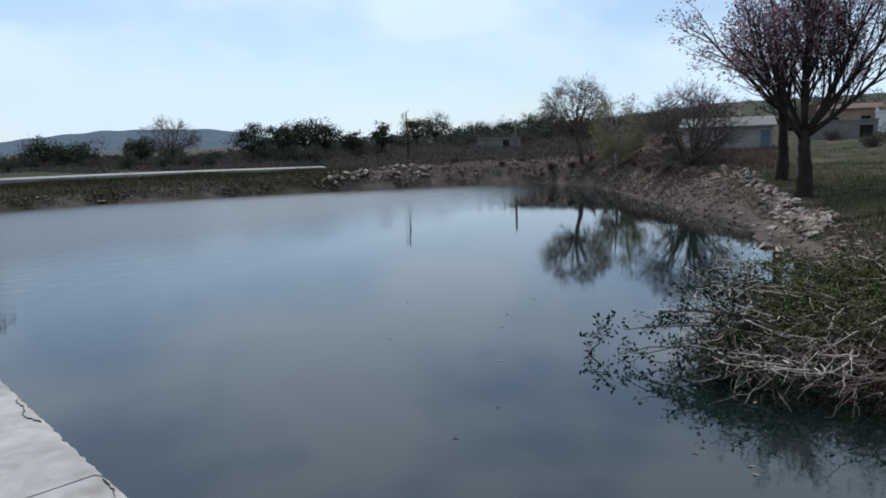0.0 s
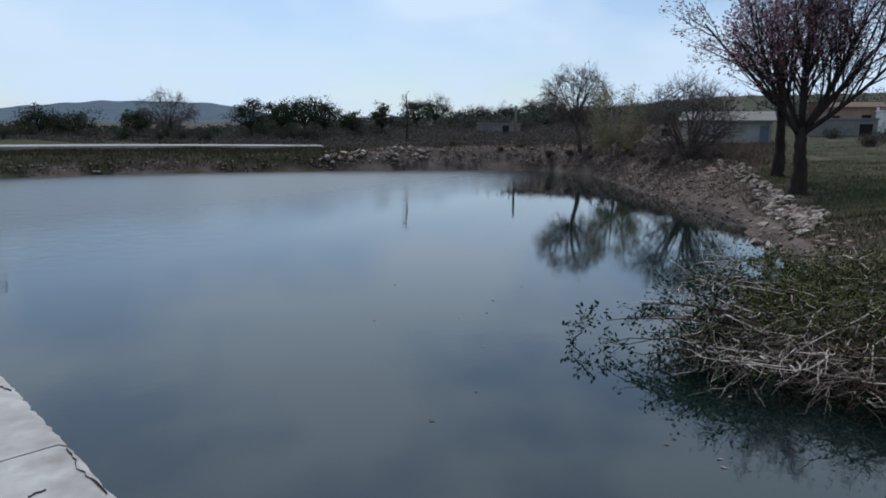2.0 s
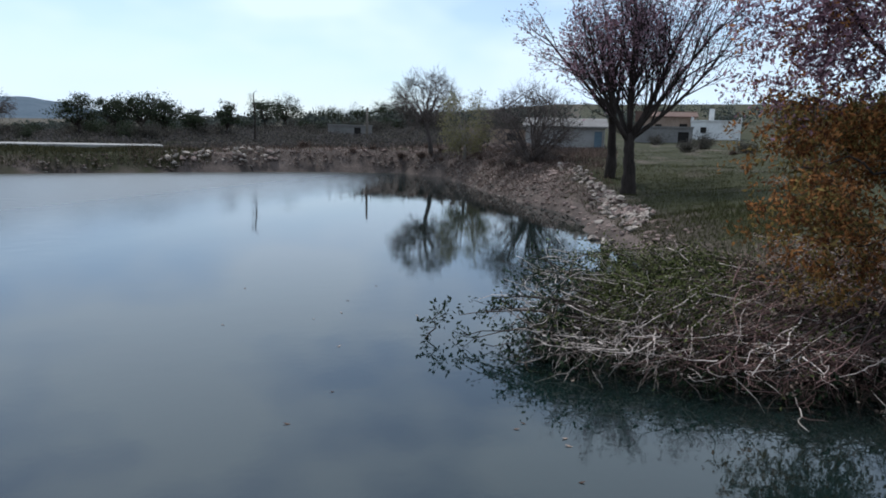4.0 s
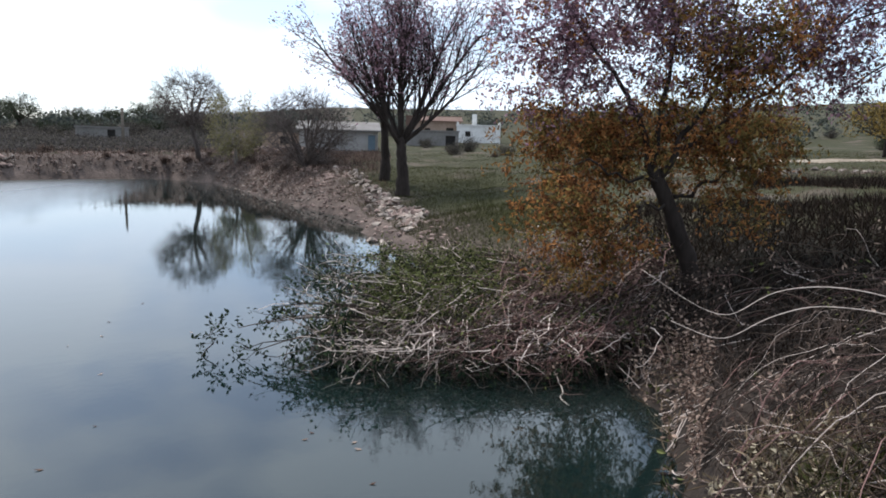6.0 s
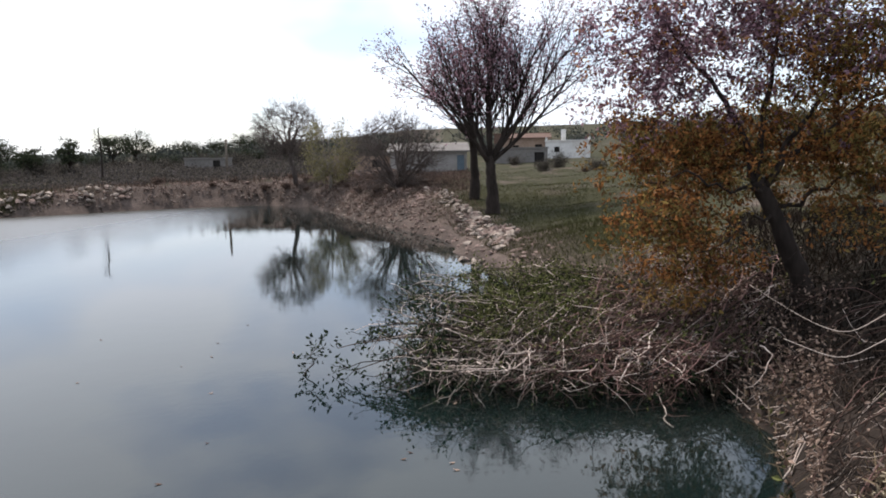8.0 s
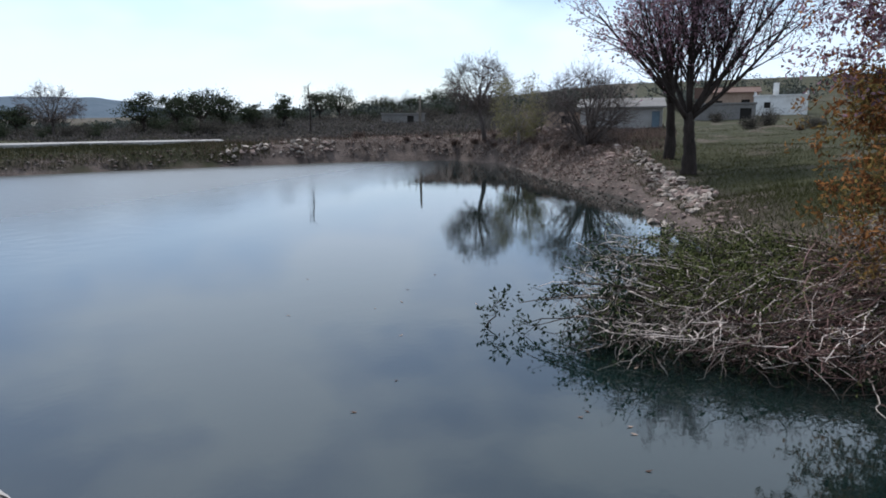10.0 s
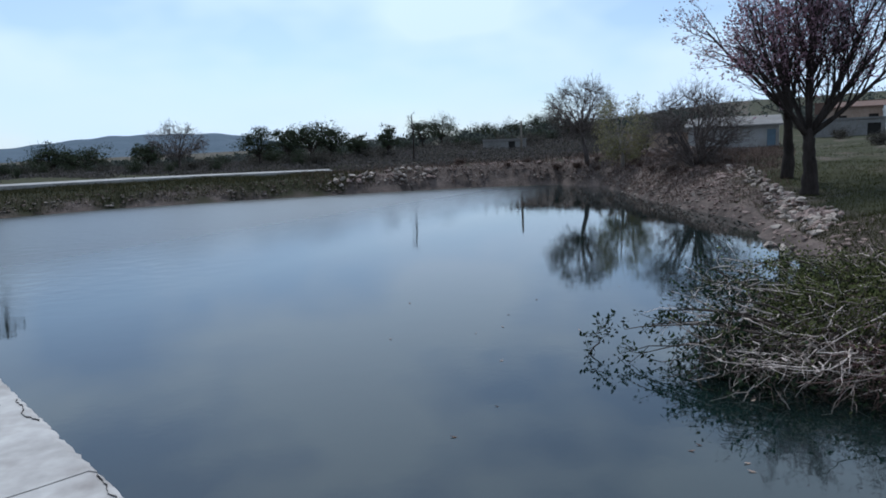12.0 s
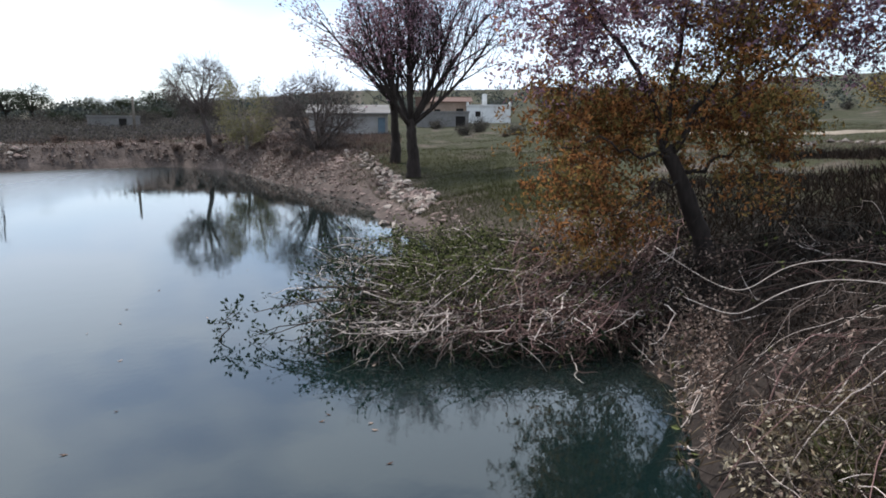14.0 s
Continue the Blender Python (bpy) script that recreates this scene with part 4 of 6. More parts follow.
def grow_oak(name, at, seed, height, wide, label, group, leafm, density=1.0):
    """A clear leaning trunk, limbs that part low, and a crown of separate clumps with sky between them."""
    ob = thing(name, at, label, "tree", group)
    rng = np.random.default_rng(seed)
    lean = rng.normal(size=2) * 0.05 * height
    top = np.array((lean[0], lean[1], height * 0.36))
    stem = Soup()
    stem.tube(arc((0, 0, 0), (lean[0] * 0.1, lean[1] * 0.1, height * 0.2), top, 7), 0.034 * height * np.linspace(1.2, 0.7, 7), 8)
    part("trunk", stem, M["bark"], ob)
    sites, twigs = [], Soup()
    clumps = int(11 + 1.8 * wide * density)
    for i in range(clumps):
        a = 2.4 * i + rng.uniform(-0.5, 0.5)
        u = math.sqrt((i + 0.5) / clumps)
        goal = np.array((lean[0] + 0.40 * wide * u * math.cos(a), lean[1] + 0.42 * wide * u * math.sin(a), height * (0.50 + 0.42 * (1 - u * u) * rng.uniform(0.4, 1.0) + rng.uniform(-0.1, 0.06))))
        line = arc(top - (0, 0, height * 0.1 * rng.uniform()), (top + goal) / 2 + rng.normal(size=3) * 0.25 - (0, 0, 0.1), goal, 6)
        s = Soup()
        s.tube(line, np.linspace(0.016 * height, 0.02, 6), 5)
        part("limb", s, M["bark"], ob)
        size = rng.uniform(0.09, 0.15) * wide
        for _ in range(5):
            end = goal + rng.normal(size=3) * size * (1, 1, 0.6)
            twigs.tube(arc(line[4], (goal + end) / 2, end, 4), (0.02, 0.016, 0.013, 0.01), 4)
            m = int(30 * density)
            sites.append(end + rng.normal(size=(m, 3)) * size * (0.5, 0.5, 0.32))
    part("branchwork", twigs, M["bark"], ob, kind="stuff")
    soup = Soup()
    soup.leaves(np.concatenate(sites), 0.22, 0.13, rng)
    part("foliage", soup, leafm, ob, kind="stuff", smooth=False)
    return ob


OAKS = [(-15.2, 86, 4.9, 4.4, 41), (-12.9, 88, 5.4, 4.6, 42), (-11.2, 86, 6.0, 5.6, 43), (-9.7, 88, 5.2, 4.6, 44), (-1.9, 130, 6.2, 6.4, 45), (-0.3, 134, 6.8, 8.0, 46),
        (-37.6, 92, 3.8, 5.6, 47), (-30.2, 95, 3.4, 6.0, 48), (-4.9, 90, 5.0, 3.0, 49), (-28.0, 98, 3.2, 6.0, 50), (-7.2, 92, 3.8, 3.2, 51), (-23.6, 90, 3.6, 4.0, 52), (3.4, 138, 4.0, 6.0, 53), (5.6, 150, 4.6, 6.4, 54), (7.6, 160, 5.4, 7.6, 55), (9.2, 165, 4.6, 7.0, 56)]
for az, far, height, wide, seed in OAKS:
    x, y, zz = rooted(az, far)
    grow_oak("oak_tree", (x, y, zz), seed, height, wide, "dark round-headed evergreen oak beyond the road", "oaks beyond the road", M["leaf_oak"])
thin = thing("bare_tree", rooted(-21.4, 84), "pale leafless tree beyond the road", "tree", "bare trees across the water")
grow_dome(thin, 61, [(0, 0, 0), (0.05, 0, 1.0), (0, 0, 1.7)], 0.17, (0, 0, 3.5), (3.2, 3.0, 1.9), 13, M["twig_bark"], 0.012, subs=11, low=-0.35)
snag = thing("dead_tree", rooted(-2.7, 77), "dead tree trunk with a few broken limbs", "tree")
grow_tree(snag, 62, [(0, 0, 0), (0.05, 0, 2.6), (-0.1, 0, 5.2)], 0.09, [(6, 0.5, 55, 1.0, 0.02, 0.1), (4, 0.2, 45, 0.5, 0, 0.1)], M["bark"], twig_r=0.012)


# Scrub beyond the banks: three shapes, set out many times.
def shrub_shape(seed, height, wide, leafm, bark):
    ob = thing("scrub_bush", (0, 0, 0), "low grey-green thorny scrub bush", "bush", "scrub bushes")
    rng = np.random.default_rng(seed)
    stems, sites = Soup(), []
    for _ in range(26):
        a, tilt = rng.uniform(0, 2 * math.pi), radians(rng.uniform(5, 65))
        way = (math.sin(tilt) * math.cos(a), math.sin(tilt) * math.sin(a), math.cos(tilt))
        reach = height * rng.uniform(0.6, 1.1) * (math.cos(tilt) + math.sin(tilt) * wide / height)
        pts = sweep(rng, (rng.normal() * 0.15 * wide, rng.normal() * 0.15 * wide, 0), way, reach, 0.03, 0.1, 5)
        stems.tube(pts, np.linspace(0.03, 0.01, 6), 4)
        for j in (2, 3, 4, 5):
            sites.append(pts[j] + rng.normal(size=(20, 3)) * 0.17 * height ** 0.5)
    part("stem_tangle", stems, bark, ob, kind="stuff")
    soup = Soup()
    sites = np.concatenate(sites)
    sites[:, 2] = np.maximum(sites[:, 2], 0.02)
    soup.leaves(sites, 0.17, 0.09, rng)
    part("foliage", soup, leafm, ob, kind="stuff", smooth=False)
    return ob


SHRUBS = [shrub_shape(71, 1.8, 1.6, M["scrub"], M["bark"]), shrub_shape(72, 2.4, 1.5, M["leaf_oak"], M["bark"]), shrub_shape(73, 1.2, 1.5, M["scrub"], M["grey_bark"]), shrub_shape(74, 0.8, 1.0, M["brush"], M["dark_cane"])]
rng = np.random.default_rng(9)
first = [True] * 4
places = []
for _ in range(230):
    a = rng.uniform(-46, 26)
    places.append((a, rng.uniform(73, 116) + float(np.interp(a, [-8, -2], [0, 32])), int(rng.integers(0, 3))))
for _ in range(40):
    places.append((rng.uniform(24, 75), rng.uniform(85, 190), int(rng.integers(0, 3))))
for _ in range(60):
    places.append((rng.uniform(-1, 24), rng.uniform(40, 66), 3))
places += [(32.3, 62, 2), (33.4, 67, 0), (35.7, 55, 3), (36.6, 60, 2), (29.9, 84, 2)]
for az, far, kind in places:
    x, y = spot(az, far)
    if pond_distance(np.array([x]), np.array([y]))[0] < 0.8 or (-45 < az < -37 and far < 100) or (29 < az < 37 and 68 < far < 112 and far != 84) or (13.5 < az < 26.5 and 66 < far < 100):
        continue
    m = pose(x, y, ground_at(x, y) - 0.05, 0, 0, rng.uniform(0, 360)) @ Matrix.Scale(rng.uniform(0.7, 1.15) * (0.62 if az < -16 or kind == 3 else 1.0), 4)
    if first[kind]:
        SHRUBS[kind].matrix_basis, first[kind] = m, False
    else:
        copy_thing(SHRUBS[kind], m)


# ---- the thickets on the near bank ----
def press(pts):
    """Keeps the shrub to a low mat that rises away from the water's edge."""
    far, az = np.hypot(pts[:, 0], pts[:, 1]), np.degrees(np.arctan2(pts[:, 0], pts[:, 1]))
    most = (0.26 + 0.19 * np.maximum(far - 9.0, 0)) * np.interp(az, [16, 22, 28, 36], [1.6, 1.0, 0.95, 1.0])
    most = np.maximum(most, land(pts[:, 0], pts[:, 1]) + 0.3)
    pts[:, 2] = np.maximum(np.where(pts[:, 2] > most, most + 0.22 * np.tanh((pts[:, 2] - most) / 0.6), pts[:, 2]), 0.03)
    return pts


def ragged_front(az):
    """How far off the waterside shrub's uneven front lies in a bearing."""
    return float(np.interp(az, [20, 24, 30, 40, 50], [9.4, 9.2, 9.1, 9.1, 9.3])) + 0.28 * math.sin(az * 0.85) + 0.16 * math.sin(az * 2.3 + 1.0)


def build_water_shrub():
    """Sprawling stems that lean out from the bank over the water."""
    rng = np.random.default_rng(21)
    x, y = spot(38, 12.0)
    ob = thing("waterside_shrub", (0, 0, 0), "sprawling shrub with dry stems and green leaves leaning over the water", "bush")
    pale, dark, red, sites_g, sites_d, sites_p = Soup(), Soup(), Soup(), [], [], []
    for i in range(400):
        az0 = rng.uniform(30, 51)
        start = polar(az0, rng.uniform(11.0, 15.5), 0)
        start = (start[0], start[1], max(ground_at(start[0], start[1]), 0.0) + 0.02)
        reach = rng.beta(1.4, 1.6)
        az1 = max(20.5, az0 - 1 - 15 * reach * rng.uniform(0.4, 1))
        front = ragged_front(az1)
        far1 = front + rng.beta(1, 1.35) * 5.6
        crest = np.interp(az1, [20, 24, 28, 36, 44, 52], [0.6, 0.85, 1.2, 1.9, 1.95, 1.7])
        low = rng.uniform() < 0.5
        z1 = rng.uniform(0.08, 0.6) if low else crest * rng.uniform(0.5, 1.0)
        end = polar(az1, far1, z1)
        mid = (np.array(start) + end) / 2 + rng.normal(size=3) * 0.25
        mid[2] = crest * rng.uniform(0.6, 1.25)
        pts = arc(start, mid, end, 9) + np.cumsum(rng.normal(size=(9, 3)) * 0.065, 0)
        pts = press(pts)
        r = rng.uniform(0.006, 0.017)
        soup = (pale if rng.uniform() < 0.4 else dark) if az1 < 36 else (red if rng.uniform() < 0.45 else pale if rng.uniform() < 0.4 else dark)
        soup.tube(pts, np.linspace(r, r * 0.45, 9), 5)
        for _ in range(9):
            j = rng.integers(2, 9)
            sub = sweep(rng, pts[j], branch_way(rng, (pts[j] - pts[j - 1]) / np.linalg.norm(pts[j] - pts[j - 1]), 45), rng.uniform(0.25, 0.8), rng.uniform(-0.15, 0.12), 0.2, 4)
            sub = press(sub)
            soup.tube(sub, np.linspace(r * 0.55, r * 0.25, 5), 3)
            where = np.degrees(np.arctan2(sub[-1, 0], sub[-1, 1]))
            leafy_here = 0.95 if (where < 36 and sub[-1, 2] > 0.3) else 0.65 if sub[-1, 2] > 0.9 else 0.3
            if rng.uniform() < leafy_here:
                m = 16
                q = sub[rng.integers(1, 5, m)] + rng.normal(size=(m, 3)) * 0.06
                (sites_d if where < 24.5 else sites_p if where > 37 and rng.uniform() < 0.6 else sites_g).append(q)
    # crooked bare twigs thrust out low over the water
    for i in range(640):
        a = rng.uniform(22, 50)
        turn = rng.normal(200, 55)
        q = np.array(polar(a, ragged_front(a) + (0.6 if a > 42 else 0.0) + 5.2 * rng.beta(0.8, 2.2), rng.uniform(0.12, 1.4)))
        line = sweep(rng, q, (math.cos(radians(turn)), math.sin(radians(turn)), rng.normal() * 0.12), rng.uniform(0.4, 1.2), -0.02, 0.34, 9)
        line = press(line)
        r = rng.uniform(0.004, 0.011)
        (pale if rng.uniform() < (0.62 if a < 34 else 0.3) else red if a > 32 and rng.uniform() < 0.6 else dark).tube(line, np.linspace(r, r * 0.4, 10), 4)
        for _ in range(2):
            j = rng.integers(2, 7)
            t = line[j] - line[j - 1]
            sub = sweep(rng, line[j], branch_way(rng, t / np.linalg.norm(t), 50), 0.3, 0, 0.25, 4)
            (pale if a < 34 else red).tube(sub, np.linspace(r * 0.6, r * 0.3, 5), 3)
            if rng.uniform() < 0.6:
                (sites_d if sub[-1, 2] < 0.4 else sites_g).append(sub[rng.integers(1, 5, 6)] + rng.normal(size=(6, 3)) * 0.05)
    part("dry_stem_tangle", pale, M["dry_cane"], ob, "pale bare twisted stems", kind="stuff")
    part("stem_tangle", dark, M["dark_cane"], ob, kind="stuff")
    part("red_stem_tangle", red, M["red_cane"], ob, "reddish bare stems", kind="stuff")
    # fine canes that sweep side by side from the bank down to the water
    for i in range(420):
        az1 = rng.uniform(27, 50)
        turn = rng.uniform(4, 13)
        near = ragged_front(az1)
        p0 = np.array(polar(az1 + turn, near + rng.uniform(0.8, 4.0), 0))
        p0[2] = max(ground_at(p0[0], p0[1]), 0) + rng.uniform(0.2, 0.9)
        p2 = np.array(polar(az1, near + 2.4 * rng.beta(1, 2.2), rng.uniform(0.05, 0.8)))
        line = press(arc(p0, (p0 + p2) / 2 + (0, 0, rng.uniform(0.1, 0.7)), p2, 12) + np.cumsum(rng.normal(size=(12, 3)) * 0.028, 0))
        r = rng.uniform(0.003, 0.008)
        soup = red if rng.uniform() < 0.5 else pale if rng.uniform() < 0.65 else dark
        soup.tube(line, np.linspace(r, r * 0.45, 12), 4)
        for _ in range(3):
            j = rng.integers(4, 11)
            t = line[j] - line[j - 1]
            sub = press(sweep(rng, line[j], branch_way(rng, t / (np.linalg.norm(t) + 1e-9), 38), rng.uniform(0.2, 0.6), -0.06, 0.16, 5))
            soup.tube(sub, np.linspace(r * 0.55, r * 0.25, 6), 3)
            if az1 > 36 and rng.uniform() < 0.5:
                sites_p.append(sub[rng.integers(1, 6, 5)] + rng.normal(size=(5, 3)) * 0.05)
    # leafy shoots that reach farthest over the water
    shoots = Soup()
    for az0, far0, z0, az1, far1, z1, lift in ((26, 9.6, 0.75, 15.2, 9.3, 0.75, 0.25), (26, 9.5, 0.6, 16.8, 9.0, 0.28, 0.15), (25, 9.6, 0.5, 15.8, 9.1, 0.35, 0.1), (27, 9.8, 0.9, 18.7, 9.6, 1.25, 0.2),
                                              (27, 9.7, 0.9, 20.5, 9.5, 1.35, 0.1), (26, 9.8, 0.8, 17.6, 9.4, 0.95, 0.15), (26, 9.3, 0.4, 18.4, 8.9, 0.12, 0.12), (28, 9.9, 1.0, 22.3, 9.9, 1.4, 0.1), (26, 9.5, 0.7, 19.5, 9.3, 0.6, 0.15)):
        p0, p2 = np.array(polar(az0, far0 + 0.3, 0.75 * z0)), np.array(polar(az1, far1 + 1.1, 0.55 * z1))
        pts = arc(p0, (p0 + p2) / 2 + (0, 0, lift), p2, 9) + np.cumsum(rng.normal(size=(9, 3)) * 0.015, 0)
        shoots.tube(pts, np.linspace(0.018, 0.006, 9), 5)
        for _ in range(6):
            j = rng.integers(2, 9)
            sub = sweep(rng, pts[j], branch_way(rng, (pts[j] - pts[j - 1]) / np.linalg.norm(pts[j] - pts[j - 1]), 40), rng.uniform(0.15, 0.5), 0.03, 0.15, 3)
            shoots.tube(sub, np.linspace(0.007, 0.004, 4), 3)
            m = 8
            sites_d.append(sub[rng.integers(1, 4, m)] + rng.normal(size=(m, 3)) * 0.045)
    # dark leaves and rootlets trail into the water, also as shade below the mat
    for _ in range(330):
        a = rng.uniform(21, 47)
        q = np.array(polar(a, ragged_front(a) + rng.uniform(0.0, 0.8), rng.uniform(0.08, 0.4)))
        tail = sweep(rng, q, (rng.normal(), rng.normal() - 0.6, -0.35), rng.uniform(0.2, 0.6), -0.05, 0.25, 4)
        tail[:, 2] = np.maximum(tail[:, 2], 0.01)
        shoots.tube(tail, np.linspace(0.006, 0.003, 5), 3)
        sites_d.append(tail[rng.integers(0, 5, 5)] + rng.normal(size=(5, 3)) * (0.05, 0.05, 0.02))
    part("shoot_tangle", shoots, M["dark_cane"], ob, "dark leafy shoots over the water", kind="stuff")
    # the front over the water is nearly bare of leaves
    def bared(sites, keep, deep, from_az):
        q = np.concatenate(sites)
        az = np.degrees(np.arctan2(q[:, 0], q[:, 1]))
        edge = np.array([ragged_front(a) for a in az])
        inner = (np.hypot(q[:, 0], q[:, 1]) > edge + deep) | (az < from_az) | (q[:, 2] > 0.75)
        return q[inner | (rng.uniform(size=len(q)) < keep)]

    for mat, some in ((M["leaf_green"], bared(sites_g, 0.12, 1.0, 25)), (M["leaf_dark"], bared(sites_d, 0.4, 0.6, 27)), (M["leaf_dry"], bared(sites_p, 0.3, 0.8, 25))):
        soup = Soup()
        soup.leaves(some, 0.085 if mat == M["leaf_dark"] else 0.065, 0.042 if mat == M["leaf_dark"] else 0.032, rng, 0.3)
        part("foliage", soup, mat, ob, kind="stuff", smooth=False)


build_water_shrub()


def build_water_sprig():
    """A leafy shoot that stands out of the water by itself."""
    rng = np.random.default_rng(5)
    ob = thing("water_sprig", polar(12.35, 10.45, 0.0), "small dark leafy sprig standing out of the water", "plant")
    stem, leaf = Soup(), Soup()
    pts = np.array([(0, 0, -0.3), (0.0, 0, 0.0), (0.06, 0.02, 0.14), (0.17, 0.02, 0.28), (0.15, 0.03, 0.42), (0.10, 0.02, 0.52), (0.2, 0.03, 0.66), (0.28, 0.04, 0.82)])
    pts[:, 2] *= 0.58
    stem.tube(pts, np.linspace(0.014, 0.005, 8), 5)
    sites = [pts[2] + rng.normal(size=(3, 3)) * 0.03, pts[1] + (0.0, 0, 0.06) + rng.normal(size=(6, 3)) * 0.03]
    for j, way in ((4, (-1, 0, 0.25)), (5, (-1, 0.3, 0.1)), (6, (1, 0, 0.25)), (5, (1, 0.2, 0.4)), (6, (-0.4, 0, 1)), (7, (0.5, 0, 0.5)), (4, (0.6, 0.2, -0.1)), (3, (-1, 0.1, -0.2))):
        sub = sweep(rng, pts[j], way, 0.2, 0.0, 0.15, 3)
        stem.tube(sub, (0.005, 0.004, 0.003, 0.003), 3)
        sites.append(sub[rng.integers(1, 4, 9)] + rng.normal(size=(9, 3)) * 0.03)
    leaf.leaves(np.concatenate(sites), 0.085, 0.045, rng, 0.2)
    part("stem", stem, M["dark_cane"], ob)
    part("foliage", leaf, M["leaf_dark"], ob, kind="stuff", smooth=False)


build_water_sprig()


def build_bramble():
    rng = np.random.default_rng(33)
    ob = thing("bramble_thicket", (0, 0, 0), "tangled thicket of dry arching bramble canes", "bush")
    soups = {"dry_cane": Soup(), "red_cane": Soup(), "dark_cane": Soup()}
    sites, green = [], []
    done = 0
    while done < 620:
        az, far = rng.uniform(44, 82), rng.uniform(4.2, 12.0)
        x, y = spot(az, far)
        d = pond_distance(np.array([x]), np.array([y]))[0]
        if not 0.05 < d < 4.2 or math.hypot(x - rust_at[0], y - rust_at[1]) < 0.4:
            continue
        if az > 54 and far > 7.8 and rng.uniform() < 0.75:
            continue
        z = ground_at(x, y)
        turn = rng.normal(200, 60)
        reach = rng.uniform(0.7, 2.4)
        ex, ey = x + reach * math.cos(radians(turn)), y + reach * math.sin(radians(turn))
        if pond_distance(np.array([ex]), np.array([ey]))[0] < -0.45 * rng.uniform():
            continue
        ez = max(ground_at(ex, ey), 0.0) + rng.uniform(0.05, 0.5)
        done += 1
        high = rng.uniform(0.15, 0.75) * np.interp(far, [4, 7, 12], [0.6, 1.0, 1.0])
        pts = arc((x, y, z), ((x + ex) / 2, (y + ey) / 2, max(z, ez) + high), (ex, ey, ez), 9) + np.cumsum(rng.normal(size=(9, 3)) * 0.03, 0)
        pts[:, 2] = np.maximum(pts[:, 2], np.maximum(land(pts[:, 0], pts[:, 1]), 0) + 0.015)
        r = rng.uniform(0.003, 0.009)
        # outside the lit front, mostly dark canes stand in for the tree's shade
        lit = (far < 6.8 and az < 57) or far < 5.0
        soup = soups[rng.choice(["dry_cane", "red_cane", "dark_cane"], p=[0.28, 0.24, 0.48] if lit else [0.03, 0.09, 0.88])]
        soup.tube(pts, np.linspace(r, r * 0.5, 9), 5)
        for _ in range(7 if lit else 2):
            j = rng.integers(2, 9)
            sub = sweep(rng, pts[j], branch_way(rng, (pts[j] - pts[j - 1]) / np.linalg.norm(pts[j] - pts[j - 1]), 50), rng.uniform(0.15, 0.6), -0.05, 0.2, 4)
            soup.tube(sub, np.linspace(r * 0.6, r * 0.3, 5), 3)
            if rng.uniform() < (0.6 if far < 5.4 else 0.3 if lit else 0.06):
                (green if rng.uniform() < 0.16 else sites).append(sub[rng.integers(1, 5, 7)] + rng.normal(size=(7, 3)) * 0.05)
    # long smooth canes that sweep up from the water's edge over the rest
    for i in range(190):
        az0, far0 = rng.uniform(47, 70), rng.uniform(4.6, 7.4)
        az1, far1 = az0 + rng.uniform(3, 22), far0 + rng.normal() * 1.5
        x0, y0 = spot(az0, far0)
        x1, y1 = spot(az1, max(far1, 4.6))
        if pond_distance(np.array([x0]), np.array([y0]))[0] < 0.0:
            continue
        z0, z1 = ground_at(x0, y0) + 0.05, ground_at(x1, y1) + rng.uniform(0.15, 0.6)
        pts = arc((x0, y0, z0), ((x0 + x1) / 2, (y0 + y1) / 2, max(z0, z1) + rng.uniform(-0.1, 0.45)), (x1, y1, z1), 14) + np.cumsum(rng.normal(size=(14, 3)) * 0.028, 0)
        if pond_distance(pts[:, 0], pts[:, 1]).min() < -0.2:
            continue
        r = rng.uniform(0.002, 0.006)
        soups[rng.choice(["dry_cane", "red_cane", "dark_cane"], p=[0.4, 0.25, 0.35])].tube(pts, np.linspace(r, r * 0.6, 14), 5)
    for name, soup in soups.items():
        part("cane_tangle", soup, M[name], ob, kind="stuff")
    for mat, some in ((M["leaf_dry"], sites), (M["leaf_green"], green)):
        soup = Soup()
        soup.leaves(np.concatenate(some), 0.07, 0.035, rng)
        part("foliage", soup, mat, ob, kind="stuff", smooth=False)
    # two long pale runners that loop over the thicket
    for line in ([(47.8, 7.4, 1.90), (52.2, 7.1, 1.62), (54.8, 6.9, 1.58), (57.5, 6.8, 1.92), (61.5, 6.7, 2.04), (66.5, 6.6, 2.0), (72, 6.5, 1.6), (76, 6.4, 1.3)],
                 [(50.5, 6.4, 1.62), (54.5, 6.2, 1.52), (57.3, 6.2, 1.78), (60.5, 6.2, 1.95), (66, 6.1, 1.98), (72, 6.0, 1.6), (77, 5.9, 1.2)]):
        p = np.array([polar(a + 1.4, far, z + 0.08) for a, far, z in line])
        t = np.linspace(0, len(p) - 1, 40)
        base = np.stack([np.interp(t, np.arange(len(p)), p[:, c]) for c in range(3)], 1)
        for _ in range(6):
            base[1:-1] = (base[:-2] + base[1:-1] * 2 + base[2:]) / 4
        soup = Soup()
        soup.tube(base, np.linspace(0.003, 0.005, 40), 6)
        part("runner", soup, M["dry_cane"], ob, "long pale looping cane")


build_bramble()


